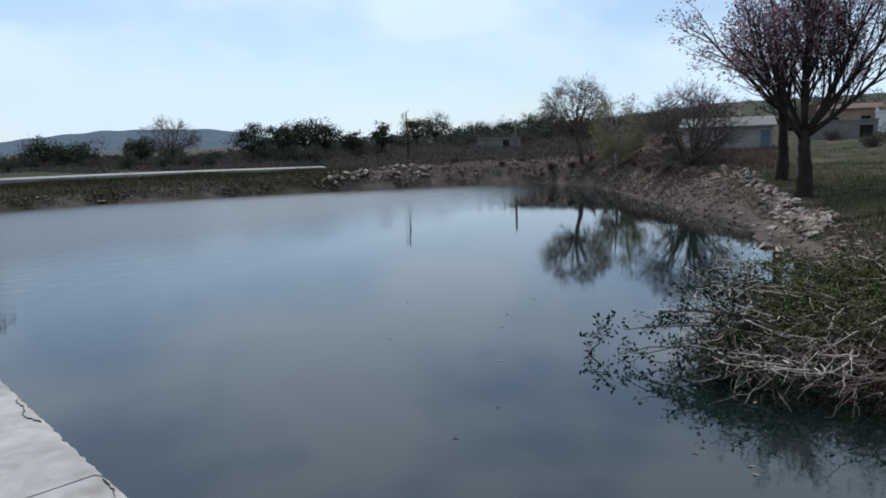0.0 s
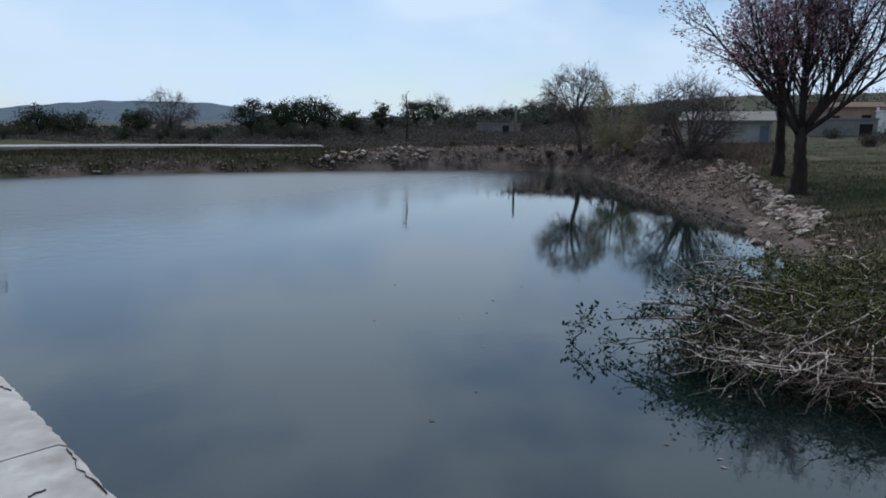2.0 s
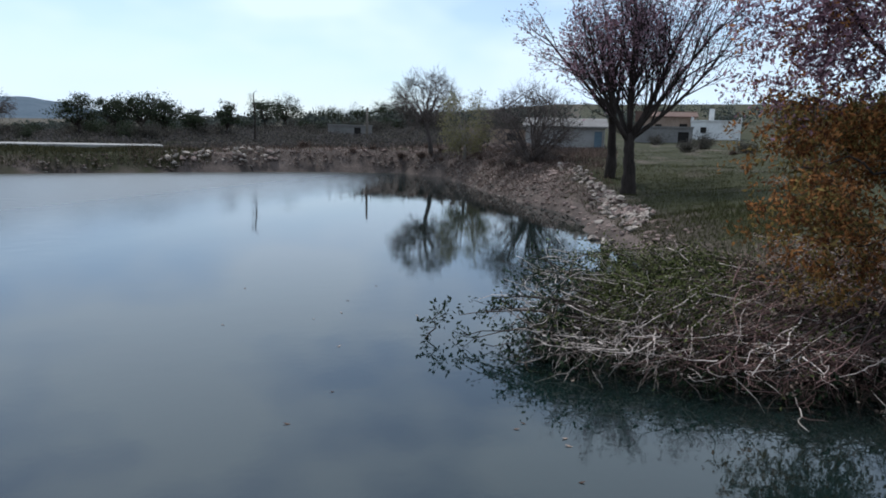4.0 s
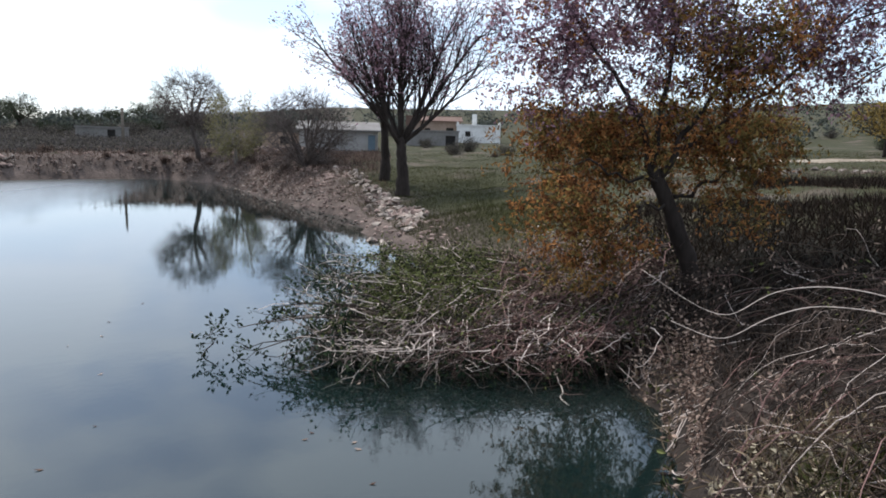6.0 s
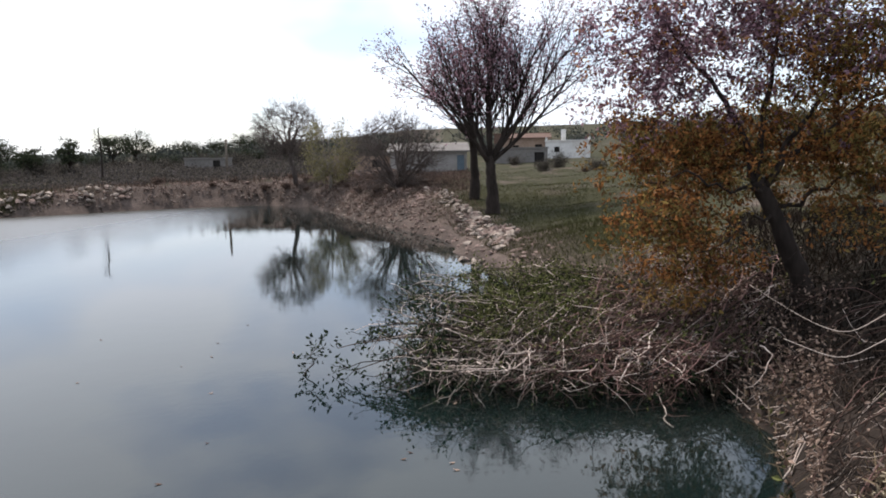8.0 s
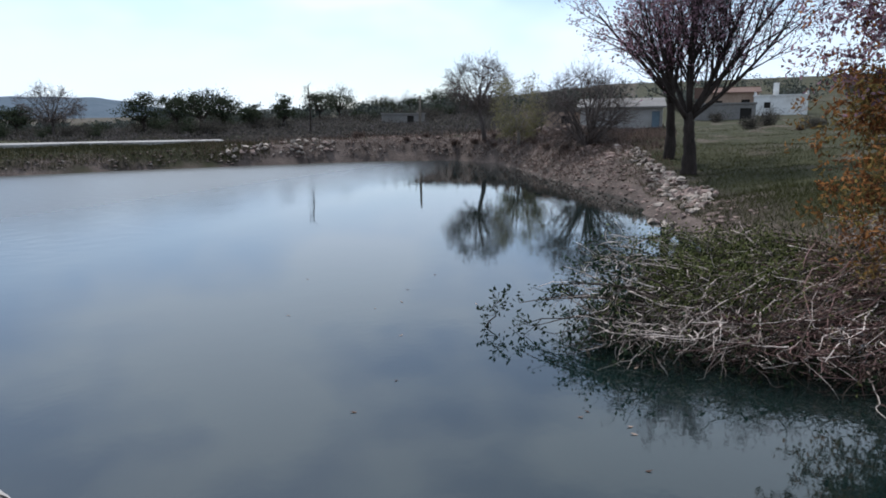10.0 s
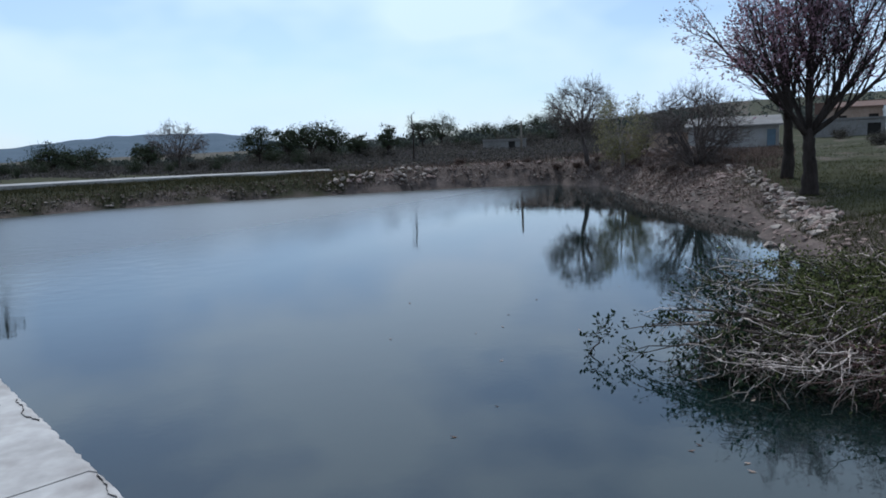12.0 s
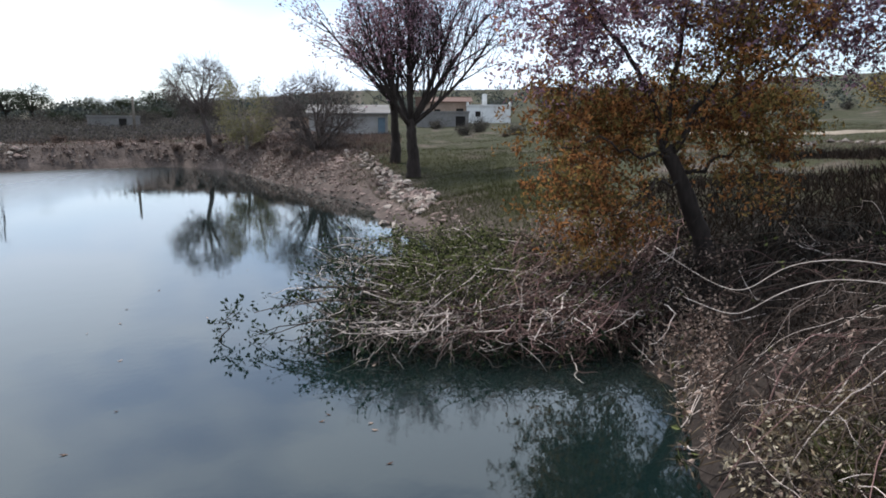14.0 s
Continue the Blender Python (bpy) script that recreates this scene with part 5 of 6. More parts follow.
def build_litter():
    """Fallen leaves, straws and short sticks that cover the near bank down to the water."""
    rng = np.random.default_rng(37)
    spots = []
    while len(spots) < 16000:
        x, y = spot(rng.uniform(42, 84), rng.uniform(3.6, 12))
        spots.append((x, y))
    spots = np.array(spots)
    d = pond_distance(spots[:, 0], spots[:, 1])
    spots = spots[(d > -0.15) & (wall_side(spots[:, 0], spots[:, 1]) < -0.2)]
    az, far = np.degrees(np.arctan2(spots[:, 0], spots[:, 1])), np.hypot(spots[:, 0], spots[:, 1])
    spots = spots[((far < 9.5) & (az < 53)) | (far < 4.9) | (rng.uniform(size=len(far)) < 0.05)]
    z = np.maximum(land(spots[:, 0], spots[:, 1]), 0) + 0.015
    p = np.stack([spots[:, 0], spots[:, 1], z], 1)
    pick = rng.uniform(size=len(p))
    ob = thing("leaf_litter", (0, 0, 0), "dry leaves, straw and broken sticks on the near bank", "leaf litter")
    for mat, some, ln, wd in ((M["leaf_dry"], pick < 0.45, 0.09, 0.05), (M["straw"], (pick >= 0.45) & (pick < 0.8), 0.28, 0.02), (M["leaf_green"], pick > 0.9, 0.14, 0.05)):
        soup = Soup()
        soup.leaves(p[some], ln, wd, rng, 0.25)
        part("litter", soup, mat, ob, smooth=False, kind="stuff")
    sticks = Soup()
    for q in p[rng.integers(0, len(p), 420)]:
        a = rng.uniform(0, 2 * math.pi)
        line = sweep(rng, q + (0, 0, 0.02), (math.cos(a), math.sin(a), 0.12), rng.uniform(0.2, 0.9), 0.0, 0.12, 5)
        line[:, 2] = np.maximum(line[:, 2], np.maximum(land(line[:, 0], line[:, 1]), 0) + 0.012)
        if pond_distance(line[:, 0], line[:, 1]).min() < -0.15:
            continue
        r = rng.uniform(0.003, 0.009)
        sticks.tube(line, np.linspace(r, r * 0.5, 6), 4)
    # curled leaves and straws caught on top of the canes
    top = np.array([polar(rng.uniform(45, 82), rng.uniform(4.0, 6.3), 0) for _ in range(5200)] + [polar(rng.uniform(43, 55), rng.uniform(6.3, 9.6), 0) for _ in range(4200)])
    ok = pond_distance(top[:, 0], top[:, 1]) > 0.05
    top = top[ok]
    near = np.hypot(top[:, 0], top[:, 1]) < 6.3
    top[:, 2] = land(top[:, 0], top[:, 1]) + rng.uniform(0.05, 0.42, len(top)) * np.where(near, 0.7, 1.0)
    for mat, some, ln, wd in ((M["straw"], near & (rng.uniform(size=len(top)) < 0.45), 0.2, 0.022), (M["leaf_pale"], near, 0.075, 0.038), (M["leaf_dry"], ~near, 0.07, 0.036)):
        soup = Soup()
        soup.leaves(top[some], ln, wd, rng, 0.2)
        part("caught_leaves", soup, mat, ob, smooth=False, kind="stuff")
    part("stick_tangle", sticks, M["dry_cane"], ob, kind="stuff")


build_litter()


def build_fallen_branch():
    """A dark fallen branch on the near bank, with a few broken side twigs."""
    rng = np.random.default_rng(43)
    p = [np.array(polar(a, f, 0)) for a, f in ((52.6, 6.5), (55.0, 6.15), (57.6, 5.9), (60.5, 5.6), (64.0, 5.35), (68.0, 5.2))]
    for q, up in zip(p, (0.10, 0.16, 0.2, 0.2, 0.16, 0.1)):
        q[2] = max(ground_at(q[0], q[1]), 0.0) + up
    t = np.linspace(0, len(p) - 1, 18)
    line = np.stack([np.interp(t, np.arange(len(p)), np.array(p)[:, c]) for c in range(3)], 1) + rng.normal(size=(18, 3)) * 0.008
    ob = thing("fallen_branch", tuple(line[9]), "dark bare branch fallen across the near bank", "branch")
    body = Soup()
    body.tube(line - line[9], np.linspace(0.008, 0.017, 18), 7)
    part("limb", body, M["bark"], ob)
    for j, way in ((4, (0.3, -0.6, 0.5)), (8, (-0.5, -0.4, 0.4)), (12, (0.2, -0.7, 0.4))):
        twig = Soup()
        twig.tube(sweep(rng, line[j] - line[9], way, 0.35, 0.0, 0.12, 5), np.linspace(0.007, 0.003, 6), 5)
        part("twig", twig, M["bark"], ob)


build_fallen_branch()


def build_floating_leaves():
    """A few withered leaves adrift on the pond."""
    rng = np.random.default_rng(41)
    soup = Soup()
    p = np.array([polar(rng.uniform(-8, 30), rng.uniform(5.5, 16), 0.006) for _ in range(26)])
    for q in p:
        a, s = rng.uniform(0, 6.28), rng.uniform(0.02, 0.05)
        u, v = np.array((math.cos(a), math.sin(a), 0)) * s, np.array((-math.sin(a), math.cos(a), 0)) * s * 0.45
        soup.add([q - u, q + v, q + u + (0, 0, 0.012), q - v], [[0, 1, 2, 3]])
    tagged(part("floating_leaves", soup, M["leaf_dry"], None, "few withered leaves floating on the pond", smooth=False, kind="stuff"), category="leaves")


build_floating_leaves()


# ---- stones ----
def stone_shape(seed, flat=0.7):
    rng = np.random.default_rng(seed)
    bm = bmesh.new()
    bmesh.ops.create_icosphere(bm, subdivisions=1, radius=0.5)
    sx, sy = rng.uniform(0.8, 1.25), rng.uniform(0.7, 1.0)
    for v in bm.verts:
        v.co = Vector((v.co.x * sx, v.co.y * sy, v.co.z * flat * 0.8)) * rng.uniform(0.5, 1.35)
    return bm


def stone_meshes(material, tag):
    out = []
    for i in range(7):
        bm = stone_shape(100 + i, 0.55 + 0.05 * i)
        me = bpy.data.meshes.new("stone")
        bm.to_mesh(me)
        bm.free()
        me.materials.append(material)
        out.append(me)
    return out


PALE, RUSTY = stone_meshes(M["rock"], "pale"), stone_meshes(M["rust_rock"], "rust")


def lay_stone(meshes, x, y, z, size, parent, rng):
    ob = new("stone", meshes[int(rng.integers(0, len(meshes)))])
    ob.parent = parent
    ob.matrix_basis = pose(x, y, z, rng.uniform(-35, 35), rng.uniform(-35, 35), rng.uniform(0, 360)) @ Matrix.Scale(size, 4)
    return ob


def build_rubble():
    """Pale broken stone tipped along the head of the far bank."""
    rng = np.random.default_rng(51)
    ob = thing("rubble_pile", (0, 0, 0), "pile of pale broken stone and rubble on the far bank", "rubble")
    for i in range(300):
        az = rng.uniform(-9.8, -0.6)
        far = np.interp(az, [-10, -1], [55.5, 59.5]) + rng.uniform(-2.0, 3.2)
        x, y = spot(az, far)
        g = ground_at(x, y)
        heap = 0.95 * max(0.0, 1 - abs(az + 8.3) / 2.2) + 0.45 * max(0.0, 1 - abs(az + 3.5) / 3.5)
        if pond_distance(np.array([x]), np.array([y]))[0] > 0.6:
            lay_stone(PALE if rng.uniform() < 0.75 else RUSTY, x, y, g + heap * rng.uniform(0, 1), 0.16 + 0.6 * rng.beta(1.0, 2.2), ob, rng)


def build_stone_bank():
    """Tumbled dry stones that hold up the spit below the tall trees."""
    rng = np.random.default_rng(52)
    ob = thing("stone_bank", (0, 0, 0), "tumbled dry-stone bank below the tall trees", "stone wall")
    line = np.array([polar(22.6, 40.5, 0), polar(24.6, 36.0, 0), polar(26.0, 32.5, 0), polar(27.0, 29.5, 0), polar(28.0, 27.0, 0), polar(29.5, 25.0, 0), polar(30.8, 23.6, 0)])
    for i in range(290):
        t = rng.beta(1.3, 0.9) * (len(line) - 1)
        j = min(int(t), len(line) - 2)
        p = line[j] + (line[j + 1] - line[j]) * (t - j)
        off = abs(rng.normal()) * np.interp(t, [0, 3, 6], [0.35, 0.5, 1.1])
        x, y = p[0] - off * 0.85, p[1] - off * 0.45
        g = ground_at(x, y)
        lay_stone(PALE if rng.uniform() < 0.72 else RUSTY, x, y, max(g, 0) + 0.35 * max(0, 0.5 - off) * rng.uniform(0, 1.6) + 0.05, rng.uniform(0.13, 0.4), ob, rng)


def build_terrace_shadow():
    """Low tumbled stones along the field's edge, in place of a terrace's shadow line."""
    rng = np.random.default_rng(57)
    ob = thing("field_wall", (0, 0, 0), "low tumbled row of dark stones for the terrace's shadow line above the bank", "stone wall")
    for i in range(110):
        az = rng.uniform(12.6, 20.5)
        x, y = spot(az, 61.5 + 0.8 * math.sin(az * 1.3) + rng.normal() * 0.15)
        lay_stone(RUSTY, x, y, ground_at(x, y) + rng.choice([0.05, 0.28, 0.45]), rng.uniform(0.25, 0.5), ob, rng)


def build_loose_stones():
    """Small stones strewn along the water's edge."""
    rng = np.random.default_rng(53)
    for name, mat, count, (a0, a1), (f0, f1), lab in (("shore_stones", M["rust_rock"], 900, (-42, 24), (30, 63), "small brown stones along the far shore"), ("spit_stones", M["rust_rock"], 200, (20, 34), (17, 45), "reddish stones along the spit's shore"),
                                                ("pale_stones", M["rock"], 520, (-40, 22), (35, 64), "scattered pale stones on the far bank"), ("bank_stones", M["rust_rock"], 420, (0, 24), (36, 66), "brown stones on the slope of the far bank"), ("field_stones", M["rock"], 260, (55, 78), (33, 44), "rows of pale field stones in the pasture")):
        soup = Soup()
        n = 0
        while n < count:
            x, y = spot(rng.uniform(a0, a1), rng.uniform(f0, f1))
            d = pond_distance(np.array([x]), np.array([y]))[0]
            if name != "field_stones" and not -0.1 < d < (4.5 if name == 'bank_stones' else 1.0 if name == 'pale_stones' else 1.8):
                continue
            if name == "field_stones" and abs(math.hypot(x, y) - 38 - 1.5 * math.sin(x)) > 1.3:
                continue
            n += 1
            bm = stone_shape(int(rng.integers(0, 9999)))
            s = rng.uniform(0.12, 0.38) * (0.8 if d < 2 else 1.5)
            c, si = math.cos(n), math.sin(n)
            z = max(ground_at(x, y), -0.05)
            soup.add([(x + s * (v.co.x * c - v.co.y * si), y + s * (v.co.x * si + v.co.y * c), z + s * v.co.z) for v in bm.verts], [[v.index for v in f.verts] for f in bm.faces])
            bm.free()
        ob = part(name, soup, mat, None, lab, smooth=False, kind="stuff")
        tagged(ob, category="stones")


def blades(name, mat, count, pick, size, label, seed, lean=0.35):
    rng = np.random.default_rng(seed)
    soup = Soup()
    xs = []
    while len(xs) < count:
        x, y = spot(*pick(rng))
        xs.append((x, y))
    xs = np.array(xs)
    d = pond_distance(xs[:, 0], xs[:, 1])
    xs = xs[(d > 0.5) & (wall_side(xs[:, 0], xs[:, 1]) < 0.0) | (np.hypot(*xs.T) > 36) & (d > 0.0)]
    z = land(xs[:, 0], xs[:, 1])
    far = np.hypot(xs[:, 0], xs[:, 1])
    n = len(xs)
    ln = (size * rng.uniform(0.5, 1.4, n) * np.interp(far, [5, 60], [0.8, 1.3]))[:, None]
    w = ln * np.interp(far, [5, 20, 70], [0.05, 0.09, 0.18])[:, None]
    d = rng.normal(size=(n, 3)) * lean + (0, 0, 1)
    d /= np.linalg.norm(d, axis=1)[:, None]
    s = np.cross(d, rng.normal(size=(n, 3)))
    s /= np.linalg.norm(s, axis=1)[:, None]
    p = np.stack([xs[:, 0], xs[:, 1], z - 0.02], 1)
    v = np.stack([p - s * w / 2, p + s * w / 2, p + d * ln], 1).reshape(-1, 3)
    soup.verts.append(v)
    soup.faces = (np.arange(3 * n).reshape(n, 3)).tolist()
    soup.count = 3 * n
    ob = part(name, soup, mat, None, label, smooth=False, kind="stuff")
    tagged(ob, category="grass")


blades("far_bank_grass", M["grass"], 90000, lambda r: (r.uniform(-46, -6), r.uniform(40, 64)), 0.2, "dull green grass on the road embankment", 81)
blades("far_bank_straw", M["brush"], 30000, lambda r: (r.uniform(-12, 26), r.uniform(38, 70)), 0.24, "dry straw-coloured grass on the far bank", 82)
blades("meadow_grass", M["meadow"], 110000, lambda r: (lambda a: (a, 60 * r.beta(1.2, 1.6) + (12 if a < 47 else 27)))(r.uniform(23, 76)), 0.09, "short green grass of the pasture", 83)
blades("bank_greens", M["leaf_green"], 7000, lambda r: (r.uniform(56, 72), r.uniform(4.3, 6.0)), 0.42, "green weeds on the near bank", 91, 0.6)
blades("bank_weeds", M["pale_straw"], 15000, lambda r: (r.uniform(44, 82), r.uniform(4, 6.6)), 0.36, "dry weeds on the near bank", 84, 0.7)
blades("spit_grass", M["meadow"], 12000, lambda r: (r.uniform(22, 36), r.uniform(20, 40)), 0.13, "tufted grass on the spit", 85)
blades("pale_reeds", M["pale_straw"], 5200, lambda r: (r.uniform(28, 40), r.uniform(12.5, 15.5)), 0.62, "pale dry reeds on the bank behind the shrub", 87, 0.45)
# the undergrowth's dark colour also carries the tree's shade
blades("undergrowth", M["weed_dark"], 26000, lambda r: (r.uniform(47, 82), r.uniform(8, 21)), 0.36, "dark dry undergrowth, coloured for the shade beneath the rust-leaved tree", 86, 0.8)
blades("field_weeds", M["brush"], 16000, lambda r: (r.uniform(48, 82), r.uniform(20, 40)), 0.16, "brown withered weeds in the pasture", 88, 0.6)
blades("dark_field_weeds", M["weed_dark"], 7000, lambda r: (r.uniform(56, 82), r.uniform(25, 28.5)), 0.32, "dark strip of withered weeds across the pasture", 89, 0.5)
blades("pale_stalks", M["straw"], 130, lambda r: (r.uniform(69, 80), r.uniform(11, 14)), 1.1, "pale dry stalks standing in the undergrowth", 90, 0.22)
blades("spit_brush", M["brush"], 22000, lambda r: (r.uniform(10, 27), r.uniform(28, 60)), 0.2, "withered brush on the spit's slope", 93, 0.6)
blades("spit_turf", M["meadow"], 30000, lambda r: (r.uniform(23, 42), r.uniform(15, 36)), 0.12, "dull green turf round the stone bank", 94, 0.6)
blades("shore_turf", M["meadow"], 16000, lambda r: (r.uniform(27, 41), r.uniform(13, 24)), 0.2, "tufted grass between the stone bank and the shrub", 95, 0.6)
build_rubble()
build_stone_bank()
build_terrace_shadow()
build_loose_stones()


# ---- road, culvert and pole ----
def build_road():
    line = np.array([(-32.6, 31.0), (-34.2, 34.0), (-35.8, 38.8), (-36.4, 43.8), (-32.6, 50.5), (-26.6, 57.5), (-19.0, 61.3), (-10.6, 63.6)])
    ob = tagged(new("road"), "narrow pale concrete road on the embankment", "road", kind="structure")
    t = np.linspace(0, len(line) - 1, 57)
    c = np.stack([np.interp(t, np.arange(len(line)), line[:, k]) for k in (0, 1)], 1)
    for _ in range(4):
        c[1:-1] = (c[:-2] + 2 * c[1:-1] + c[2:]) / 4
    tan = np.gradient(c, axis=0)
    tan /= np.linalg.norm(tan, axis=1)[:, None]
    nrm = np.stack([-tan[:, 1], tan[:, 0]], 1)
    for i in range(0, 56, 4):
        if 12 <= i < 16:
            continue
        soup = Soup()
        verts = []
        for k in range(i, i + 5):
            z = float(np.interp(k, [0, 20, 26, 56], [1.66, 1.66, 1.9, 1.92]))
            p = c[k] + (tan[k] * 0.02 if k == i else -tan[k] * 0.02 if k == i + 4 else 0)
            for side in (-0.1, 4.4):
                q = p + nrm[k] * side
                verts += [(q[0], q[1], z - 0.3), (q[0], q[1], z + 0.05 * (side > 0))]
        faces = []
        for k in range(4):
            a, b = 4 * k, 4 * k + 4
            faces += [[a + 1, a + 3, b + 3, b + 1], [a, a + 1, b + 1, b], [a + 3, a + 2, b + 2, b + 3]]
        faces += [[0, 2, 3, 1], [16, 17, 19, 18]]
        soup.add(verts, faces)
        part("road_slab", soup, M["old_concrete"], ob, smooth=False)


build_road()


def build_culvert():
    ob = thing("culvert", (*spot(-38.8, 53.0), 0.75), "concrete culvert with a dark square opening below the road", "culvert", turn=40)
    hole, frame_s, sill, wing = Soup(), Soup(), Soup(), Soup()
    # a solid block whose dark colour stands for the shaded inside
    hole.box(-0.5, 0.5, 0.12, 0.5, 0.7, 1.1)
    part("opening", hole, M["hole"], ob, smooth=False)
    for x0, x1, z0, z1 in ((-0.72, -0.5, 0, 1.25), (0.5, 0.72, 0, 1.25), (-0.5, 0.5, 1.1, 1.25)):
        s = Soup()
        s.box(x0, 0.05, z0, x1, 0.8, z1)
        part("surround", s, M["old_concrete"], ob, smooth=False)
    sill.box(-1.3, -0.7, -0.25, 1.5, 0.5, 0.1)
    part("apron", sill, M["old_concrete"], ob, smooth=False)


build_culvert()


def build_pole():
    x, y, z = rooted(-34.05, 62.5)
    ob = thing("utility_pole", (x, y, z), "tall concrete utility pole with two crossarms", "utility pole", turn=34)
    top = 10.0 - z
    s = Soup()
    s.tube([(0, 0, 0), (-0.02, 0, top * 0.5), (-0.08, 0, top)], (0.19, 0.155, 0.11), 10)
    part("shaft", s, M["pole"], ob)
    for h, w in ((top - 0.35, 0.55), (top - 0.8, 1.25)):
        s = Soup()
        s.box(-0.08 - w, -0.12, h - 0.06, -0.08 + w, -0.02, h + 0.06)
        arm = part("crossarm", s, M["metal"], ob, smooth=False)
        for k in (-0.92, -0.45, 0.45, 0.92):
            s = Soup()
            s.tube([(-0.08 + w * k, -0.07, h + 0.05), (-0.08 + w * k, -0.07, h + 0.14), (-0.08 + w * k, -0.07, h + 0.26)], (0.03, 0.06, 0.035), 8)
            part("insulator", s, M["pole"], arm)
    s = Soup()
    s.tube([(-0.7, -0.1, top - 0.8), (-0.12, -0.1, top - 1.5)], (0.025, 0.025), 5)
    part("brace", s, M["metal"], ob)
    wires = thing("power_wires", (0, 0, 0), "thin overhead wires sagging away from the pole", "wire")
    for dz, dx, far_end in ((-0.5, 1.0, (-95, 40, 9.4)), (-0.5, -1.0, (-96, 42, 9.4)), (-0.1, 0.4, (-97, 41, 9.9)), (-2.2, 0.0, (-93, 43, 7.4))):
        p0 = np.array((x + dx * 0.8, y + dx * 0.5, 10.0 + dz))
        p2 = np.array(far_end, float)
        line = arc(p0, (p0 + p2) / 2 - (0, 0, 1.6), p2, 16)
        s = Soup()
        s.tube(line, [0.008] * 16, 4)
        part("wire", s, M["metal"], wires)


build_pole()

post = thing("fence_post", rooted(6.3, 80.0), "lone upright post above the scrub", "post")
s = Soup()
s.tube([(0, 0, 0), (0, 0, 2.2), (0.03, 0, 3.95)], (0.16, 0.14, 0.12), 8)
part("shaft", s, M["wood"], post)


# ---- houses ----
def house(name, at, turn, size, label, wall, flat=True, roof=None, openings=(), parapet=0.0, group="", roofed=True):
    """A small block house: four walls, a roof, recessed doors and windows on its front (toward -y)."""
    w, d, h = size
    ob = thing(name, at, label, "house", group, turn=turn)
    t = 0.25
    xs = sorted(openings)
    # front wall in pieces round the openings
    cuts, x = [], -w / 2
    for ox, oz, ow, oh, mat in xs:
        cuts += [(x, ox - ow / 2, -0.6, h), (ox - ow / 2, ox + ow / 2, oz + oh, h)]
        if oz > 0:
            cuts.append((ox - ow / 2, ox + ow / 2, -0.6, oz))
        x = ox + ow / 2
    cuts.append((x, w / 2, -0.6, h))
    front = Soup()
    for x0, x1, z0, z1 in cuts:
        front.box(x0, 0, z0, x1, t, z1)
    part("front_wall", front, wall, ob, smooth=False)
    for x0, x1, y0, y1 in ((-w / 2, -w / 2 + t, t, d - t), (w / 2 - t, w / 2, t, d - t), (-w / 2, w / 2, d - t, d)):
        s = Soup()
        s.box(x0, y0, -0.6, x1, y1, h)
        part("wall", s, wall, ob, smooth=False)
    # panels in the hole colour stand for the shade of the rooms behind
    for ox, oz, ow, oh, mat in xs:
        s = Soup()
        s.box(ox - ow / 2, t * 0.55, oz, ox + ow / 2, t * 0.8, oz + oh)
        part("door" if oz <= 0 else "window", s, M[mat], ob, smooth=False)
    if not roofed:
        return ob
    s = Soup()
    if flat:
        s.box(-w / 2 - 0.12, -0.12, h, w / 2 + 0.12, d + 0.12, h + 0.18)
        for k in (-1, 1):
            if parapet:
                q = Soup()
                q.box(k * (w / 2 - 0.1) - 0.12, 0, h + 0.18, k * (w / 2 - 0.1) + 0.12, d, h + 0.18 + parapet)
                part("parapet", q, wall, ob, smooth=False)
    else:
        s.add([(-w / 2 - 0.3, -0.35, h), (w / 2 + 0.3, -0.35, h), (w / 2 + 0.3, d + 0.3, h + 0.9), (-w / 2 - 0.3, d + 0.3, h + 0.9), (-w / 2 - 0.3, -0.35, h + 0.15), (w / 2 + 0.3, -0.35, h + 0.15),
               (w / 2 + 0.3, d + 0.3, h + 1.05), (-w / 2 - 0.3, d + 0.3, h + 1.05)], [[3, 2, 1, 0], [4, 5, 6, 7], [0, 1, 5, 4], [1, 2, 6, 5], [2, 3, 7, 6], [3, 0, 4, 7]])
    part("roof", s, roof or wall, ob, smooth=False)
    return ob


def on_land(az, far, up=0.0):
    x, y = spot(az, far)
    return x, y, ground_at(x, y) + up


white = house("white_house", on_land(34.2, 104), -34, (6.6, 5, 2.5), "small white plastered house at the pasture's edge", M["plaster"], openings=[(-1.6, 0.9, 0.8, 0.8, "hole")], parapet=0.4)
s = Soup()
s.box(-1.0, 1.2, 2.68, -0.3, 1.9, 4.3)
part("chimney", s, M["plaster"], white, smooth=False)
house("brown_house", on_land(30.8, 107), -31, (7.2, 6, 3.0), "low brown adobe house with a rusty roof", M["brown_plaster"], flat=False, roof=M["roof"], openings=[(-1.6, 0.0, 0.9, 2.0, "hole"), (1.9, 0.9, 1.1, 1.2, "hole")])
house("upper_house", on_land(30.4, 132), -30, (10.5, 6, 3.3), "long reddish-brown house farther up the slope", M["roof"], openings=[(-2.0, 0.9, 1.0, 1.0, "hole"), (2.4, 0.9, 1.0, 1.0, "hole")])
house("stable", on_land(30.4, 92), -30, (7.0, 3, 1.9), "low grey block shed before the houses", M["grey_plaster"], openings=[(2.4, 0.0, 1.3, 1.4, "hole")])
house("shed", on_land(22.7, 66), -23, (7.4, 4, 1.9), "low grey-rendered shed with a faded blue door", M["old_concrete"], flat=False, roof=M["grey_plaster"], openings=[(3.1, 0.0, 0.7, 1.6, "blue")])
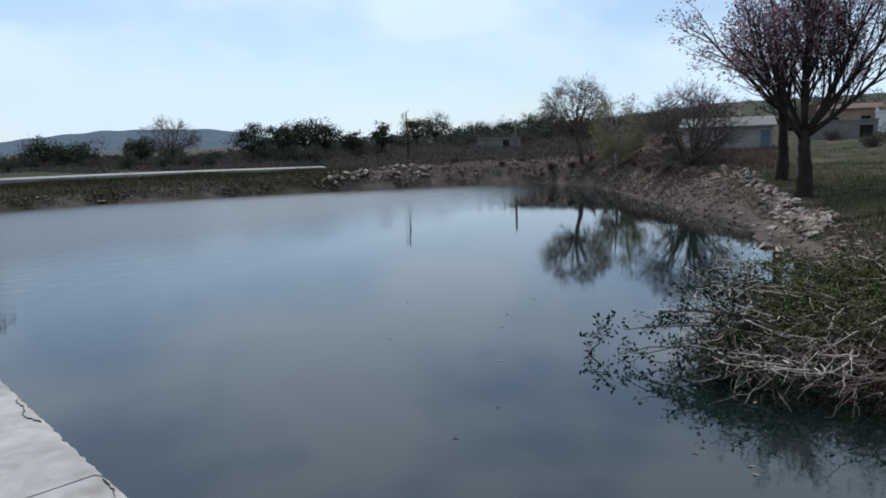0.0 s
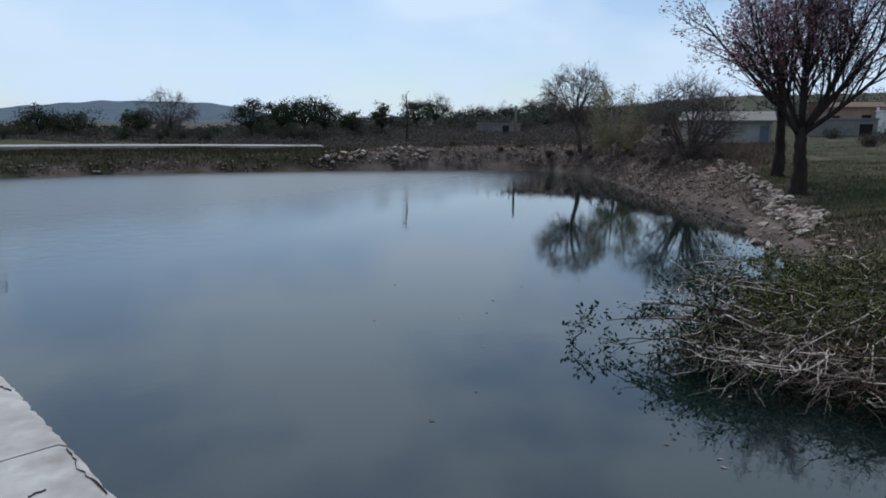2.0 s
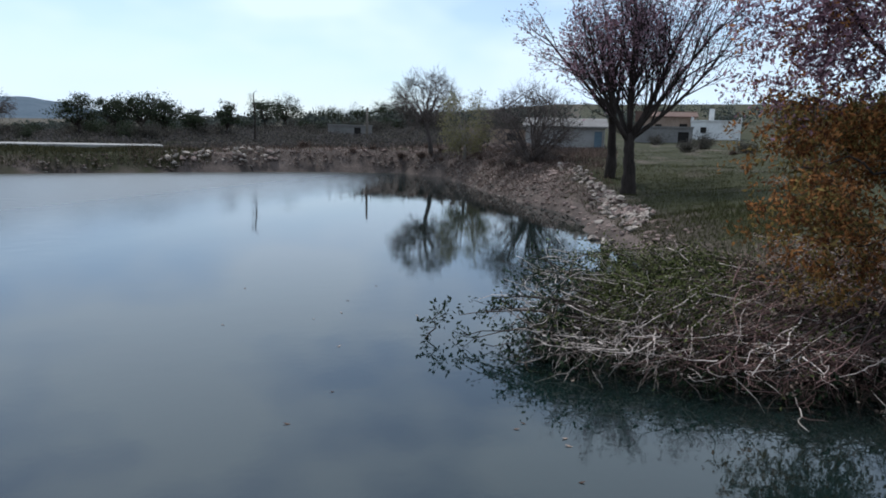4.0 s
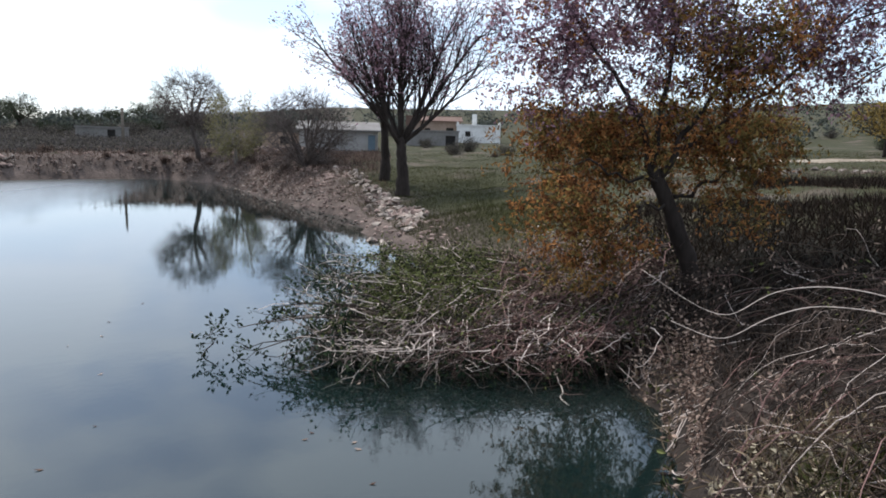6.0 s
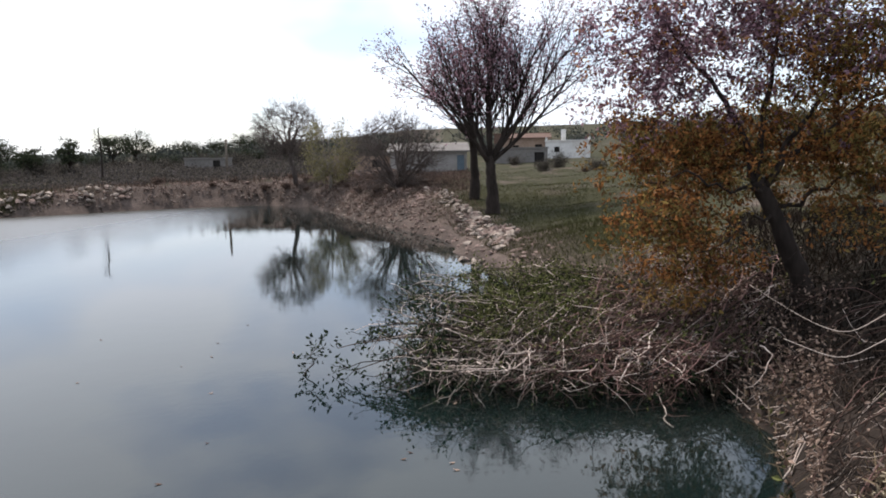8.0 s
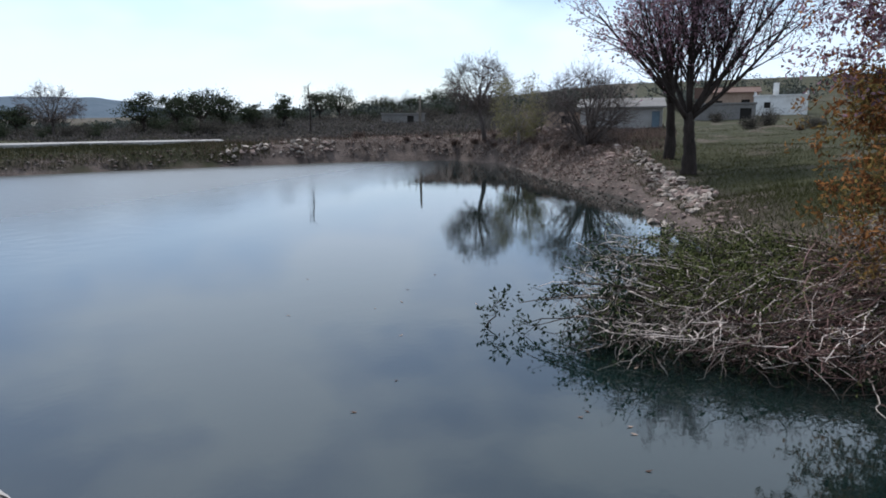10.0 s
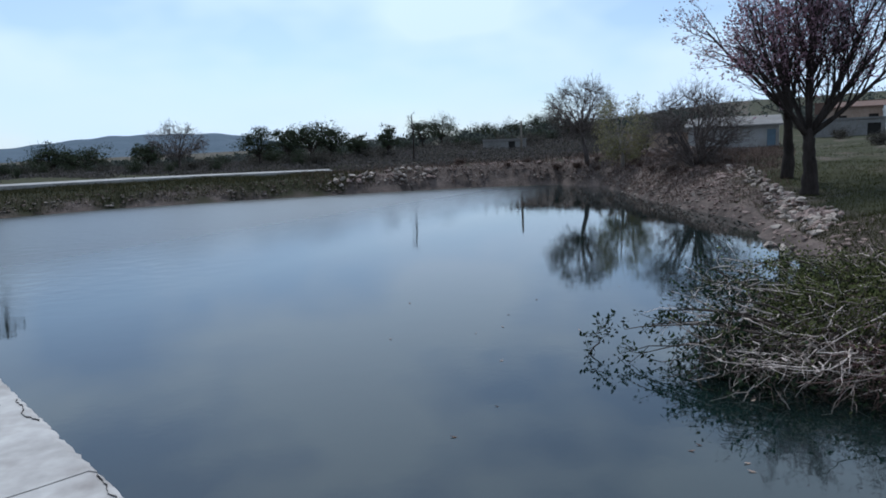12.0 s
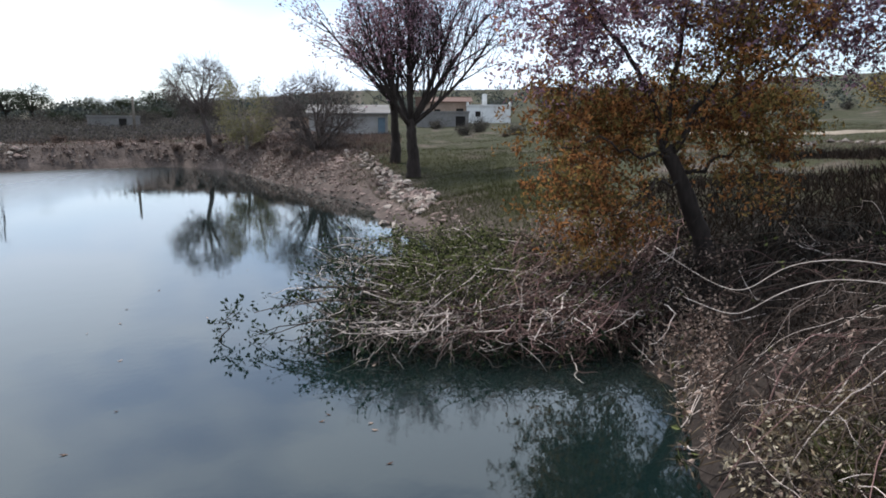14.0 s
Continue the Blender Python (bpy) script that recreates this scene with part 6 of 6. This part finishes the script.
house("roofless_hut", on_land(17.2, 67), -17, (5.6, 4, 1.8), "roofless brown adobe walls behind the willow bush", M["brown_plaster"], openings=[(-1.2, 0.0, 0.9, 1.5, "hole"), (1.3, 0.7, 0.8, 0.7, "hole")], roofed=False)
far_home = house("far_house", on_land(-39.6, 112), 40, (7.6, 4, 2.9), "small pale house beyond the road", M["grey_plaster"], openings=[(-1.6, 0.9, 0.9, 0.9, "hole"), (1.5, 0.0, 1.0, 2.0, "hole")], parapet=0.4)
upper = Soup()
upper.box(-1.0, 0.6, 3.08, 1.6, 3.4, 4.4)
upper.box(-1.3, 0.3, 4.4, 1.9, 3.7, 4.55)
part("roof_room", upper, M["grey_plaster"], far_home, smooth=False)
house("far_house", on_land(-43.0, 112), 43, (9.0, 5, 2.3), "low grey yard building beyond the road", M["grey_plaster"], openings=[(2.0, 0.0, 1.0, 1.8, "hole")])
house("stone_hut", on_land(4.9, 96), -5, (6.0, 4, 1.4), "small grey stone hut in the scrub", M["grey_plaster"], openings=[(1.0, 0.0, 0.9, 1.2, "hole")])


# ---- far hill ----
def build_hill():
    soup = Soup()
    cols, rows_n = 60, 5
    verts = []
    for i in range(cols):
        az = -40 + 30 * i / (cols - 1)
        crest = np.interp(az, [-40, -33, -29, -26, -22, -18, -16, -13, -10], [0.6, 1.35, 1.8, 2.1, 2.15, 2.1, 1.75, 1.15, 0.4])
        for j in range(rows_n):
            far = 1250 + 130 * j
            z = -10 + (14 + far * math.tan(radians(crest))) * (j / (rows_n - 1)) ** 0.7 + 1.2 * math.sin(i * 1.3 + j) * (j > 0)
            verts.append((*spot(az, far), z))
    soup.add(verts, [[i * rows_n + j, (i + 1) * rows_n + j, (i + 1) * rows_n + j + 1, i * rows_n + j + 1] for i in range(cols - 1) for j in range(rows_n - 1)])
    tagged(part("far_hill", soup, M["far_hill"], None, "long low hazy blue-grey hill on the horizon", kind="structure"), category="hill")


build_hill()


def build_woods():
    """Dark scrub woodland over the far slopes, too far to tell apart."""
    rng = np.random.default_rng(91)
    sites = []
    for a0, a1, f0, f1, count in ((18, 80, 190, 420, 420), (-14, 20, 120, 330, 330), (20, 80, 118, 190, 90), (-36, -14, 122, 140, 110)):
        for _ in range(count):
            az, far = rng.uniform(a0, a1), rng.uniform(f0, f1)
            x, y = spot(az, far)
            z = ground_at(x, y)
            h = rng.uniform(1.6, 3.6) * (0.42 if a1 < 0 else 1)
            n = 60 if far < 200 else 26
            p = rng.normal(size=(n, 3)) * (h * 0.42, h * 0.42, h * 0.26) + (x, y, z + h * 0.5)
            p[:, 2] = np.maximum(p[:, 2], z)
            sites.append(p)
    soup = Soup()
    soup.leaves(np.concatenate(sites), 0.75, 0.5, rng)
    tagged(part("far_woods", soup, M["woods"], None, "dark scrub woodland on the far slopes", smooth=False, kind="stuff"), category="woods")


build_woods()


# ---- the pasture beyond the rust-leaved tree ----
for az, far, height, wide, seed in ((64.2, 58, 4.6, 5.4, 95), (57.0, 66, 4.2, 4.8, 96), (71.5, 52, 4.0, 4.6, 97)):
    grow_oak("field_tree", (*spot(az, far), ground_at(*spot(az, far)) - 0.05), seed, height, wide, "small olive-brown tree standing in the pasture", "pasture trees", M["leaf_olive"], 0.8)


def build_track():
    """A pale trodden track across the pasture."""
    soup = Soup()
    n = 40
    verts = []
    for i in range(n):
        az = 48 + 34 * i / (n - 1)
        far = 53 + 2.0 * math.sin(i * 0.35)
        for k in (0, 1, 2, 3):
            x, y = spot(az, far - 1.4 + 0.95 * k)
            verts.append((x, y, ground_at(x, y) + (0.09 if k in (1, 2) else -0.05)))
    soup.add(verts, [[i * 4 + k, i * 4 + k + 1, i * 4 + k + 5, i * 4 + k + 4] for i in range(n - 1) for k in range(3)])
    tagged(part("track", soup, M["track"], None, "pale trodden earth track across the pasture", kind="structure"), category="path")


build_track()


def build_far_scrub():
    """Low dark brush that covers the flat land behind the road."""
    rng = np.random.default_rng(92)
    n = 9000
    az, far = rng.uniform(-48, 24, n), 65 + 75 * rng.beta(1.0, 1.4, n)
    far = np.where((az > 13.5) & (far < 80), far + 18, far)
    x, y = far * np.sin(np.radians(az)), far * np.cos(np.radians(az))
    z = land(x, y)
    tall = np.interp(far, [65, 80, 110, 140], [0.25, 0.5, 0.95, 1.3]) * np.interp(az, [-20, -8], [0.55, 1.0]) * rng.uniform(0.5, 1.3, n) * np.clip(0.75 + 0.9 * ripple(x, y, 5.0, 6), 0.2, 1.6)
    road_side = (az < -9) & (far < 70)
    for name, mat, some, lab in (("far_scrub", M["scrub"], (rng.uniform(size=n) < 0.6) & ~road_side, "low grey-green brush on the flat land behind the road"), ("dry_scrub", M["grey_scrub"], (rng.uniform(size=n) < 0.4) & ~road_side, "low dry greyish brush on the flat land behind the banks")):
        k = int(some.sum())
        p = np.repeat(np.stack([x, y, z], 1)[some], 20, 0)
        p += rng.normal(size=p.shape) * (0.7, 0.7, 0.0) + np.abs(rng.normal(size=p.shape)) * (0, 0, 0.62) * np.repeat(tall[some], 20)[:, None]
        soup = Soup()
        soup.leaves(p, 0.24, 0.13, rng, 0.4)
        tagged(part(name, soup, mat, None, lab, smooth=False, kind="stuff"), category="scrub")


build_far_scrub()
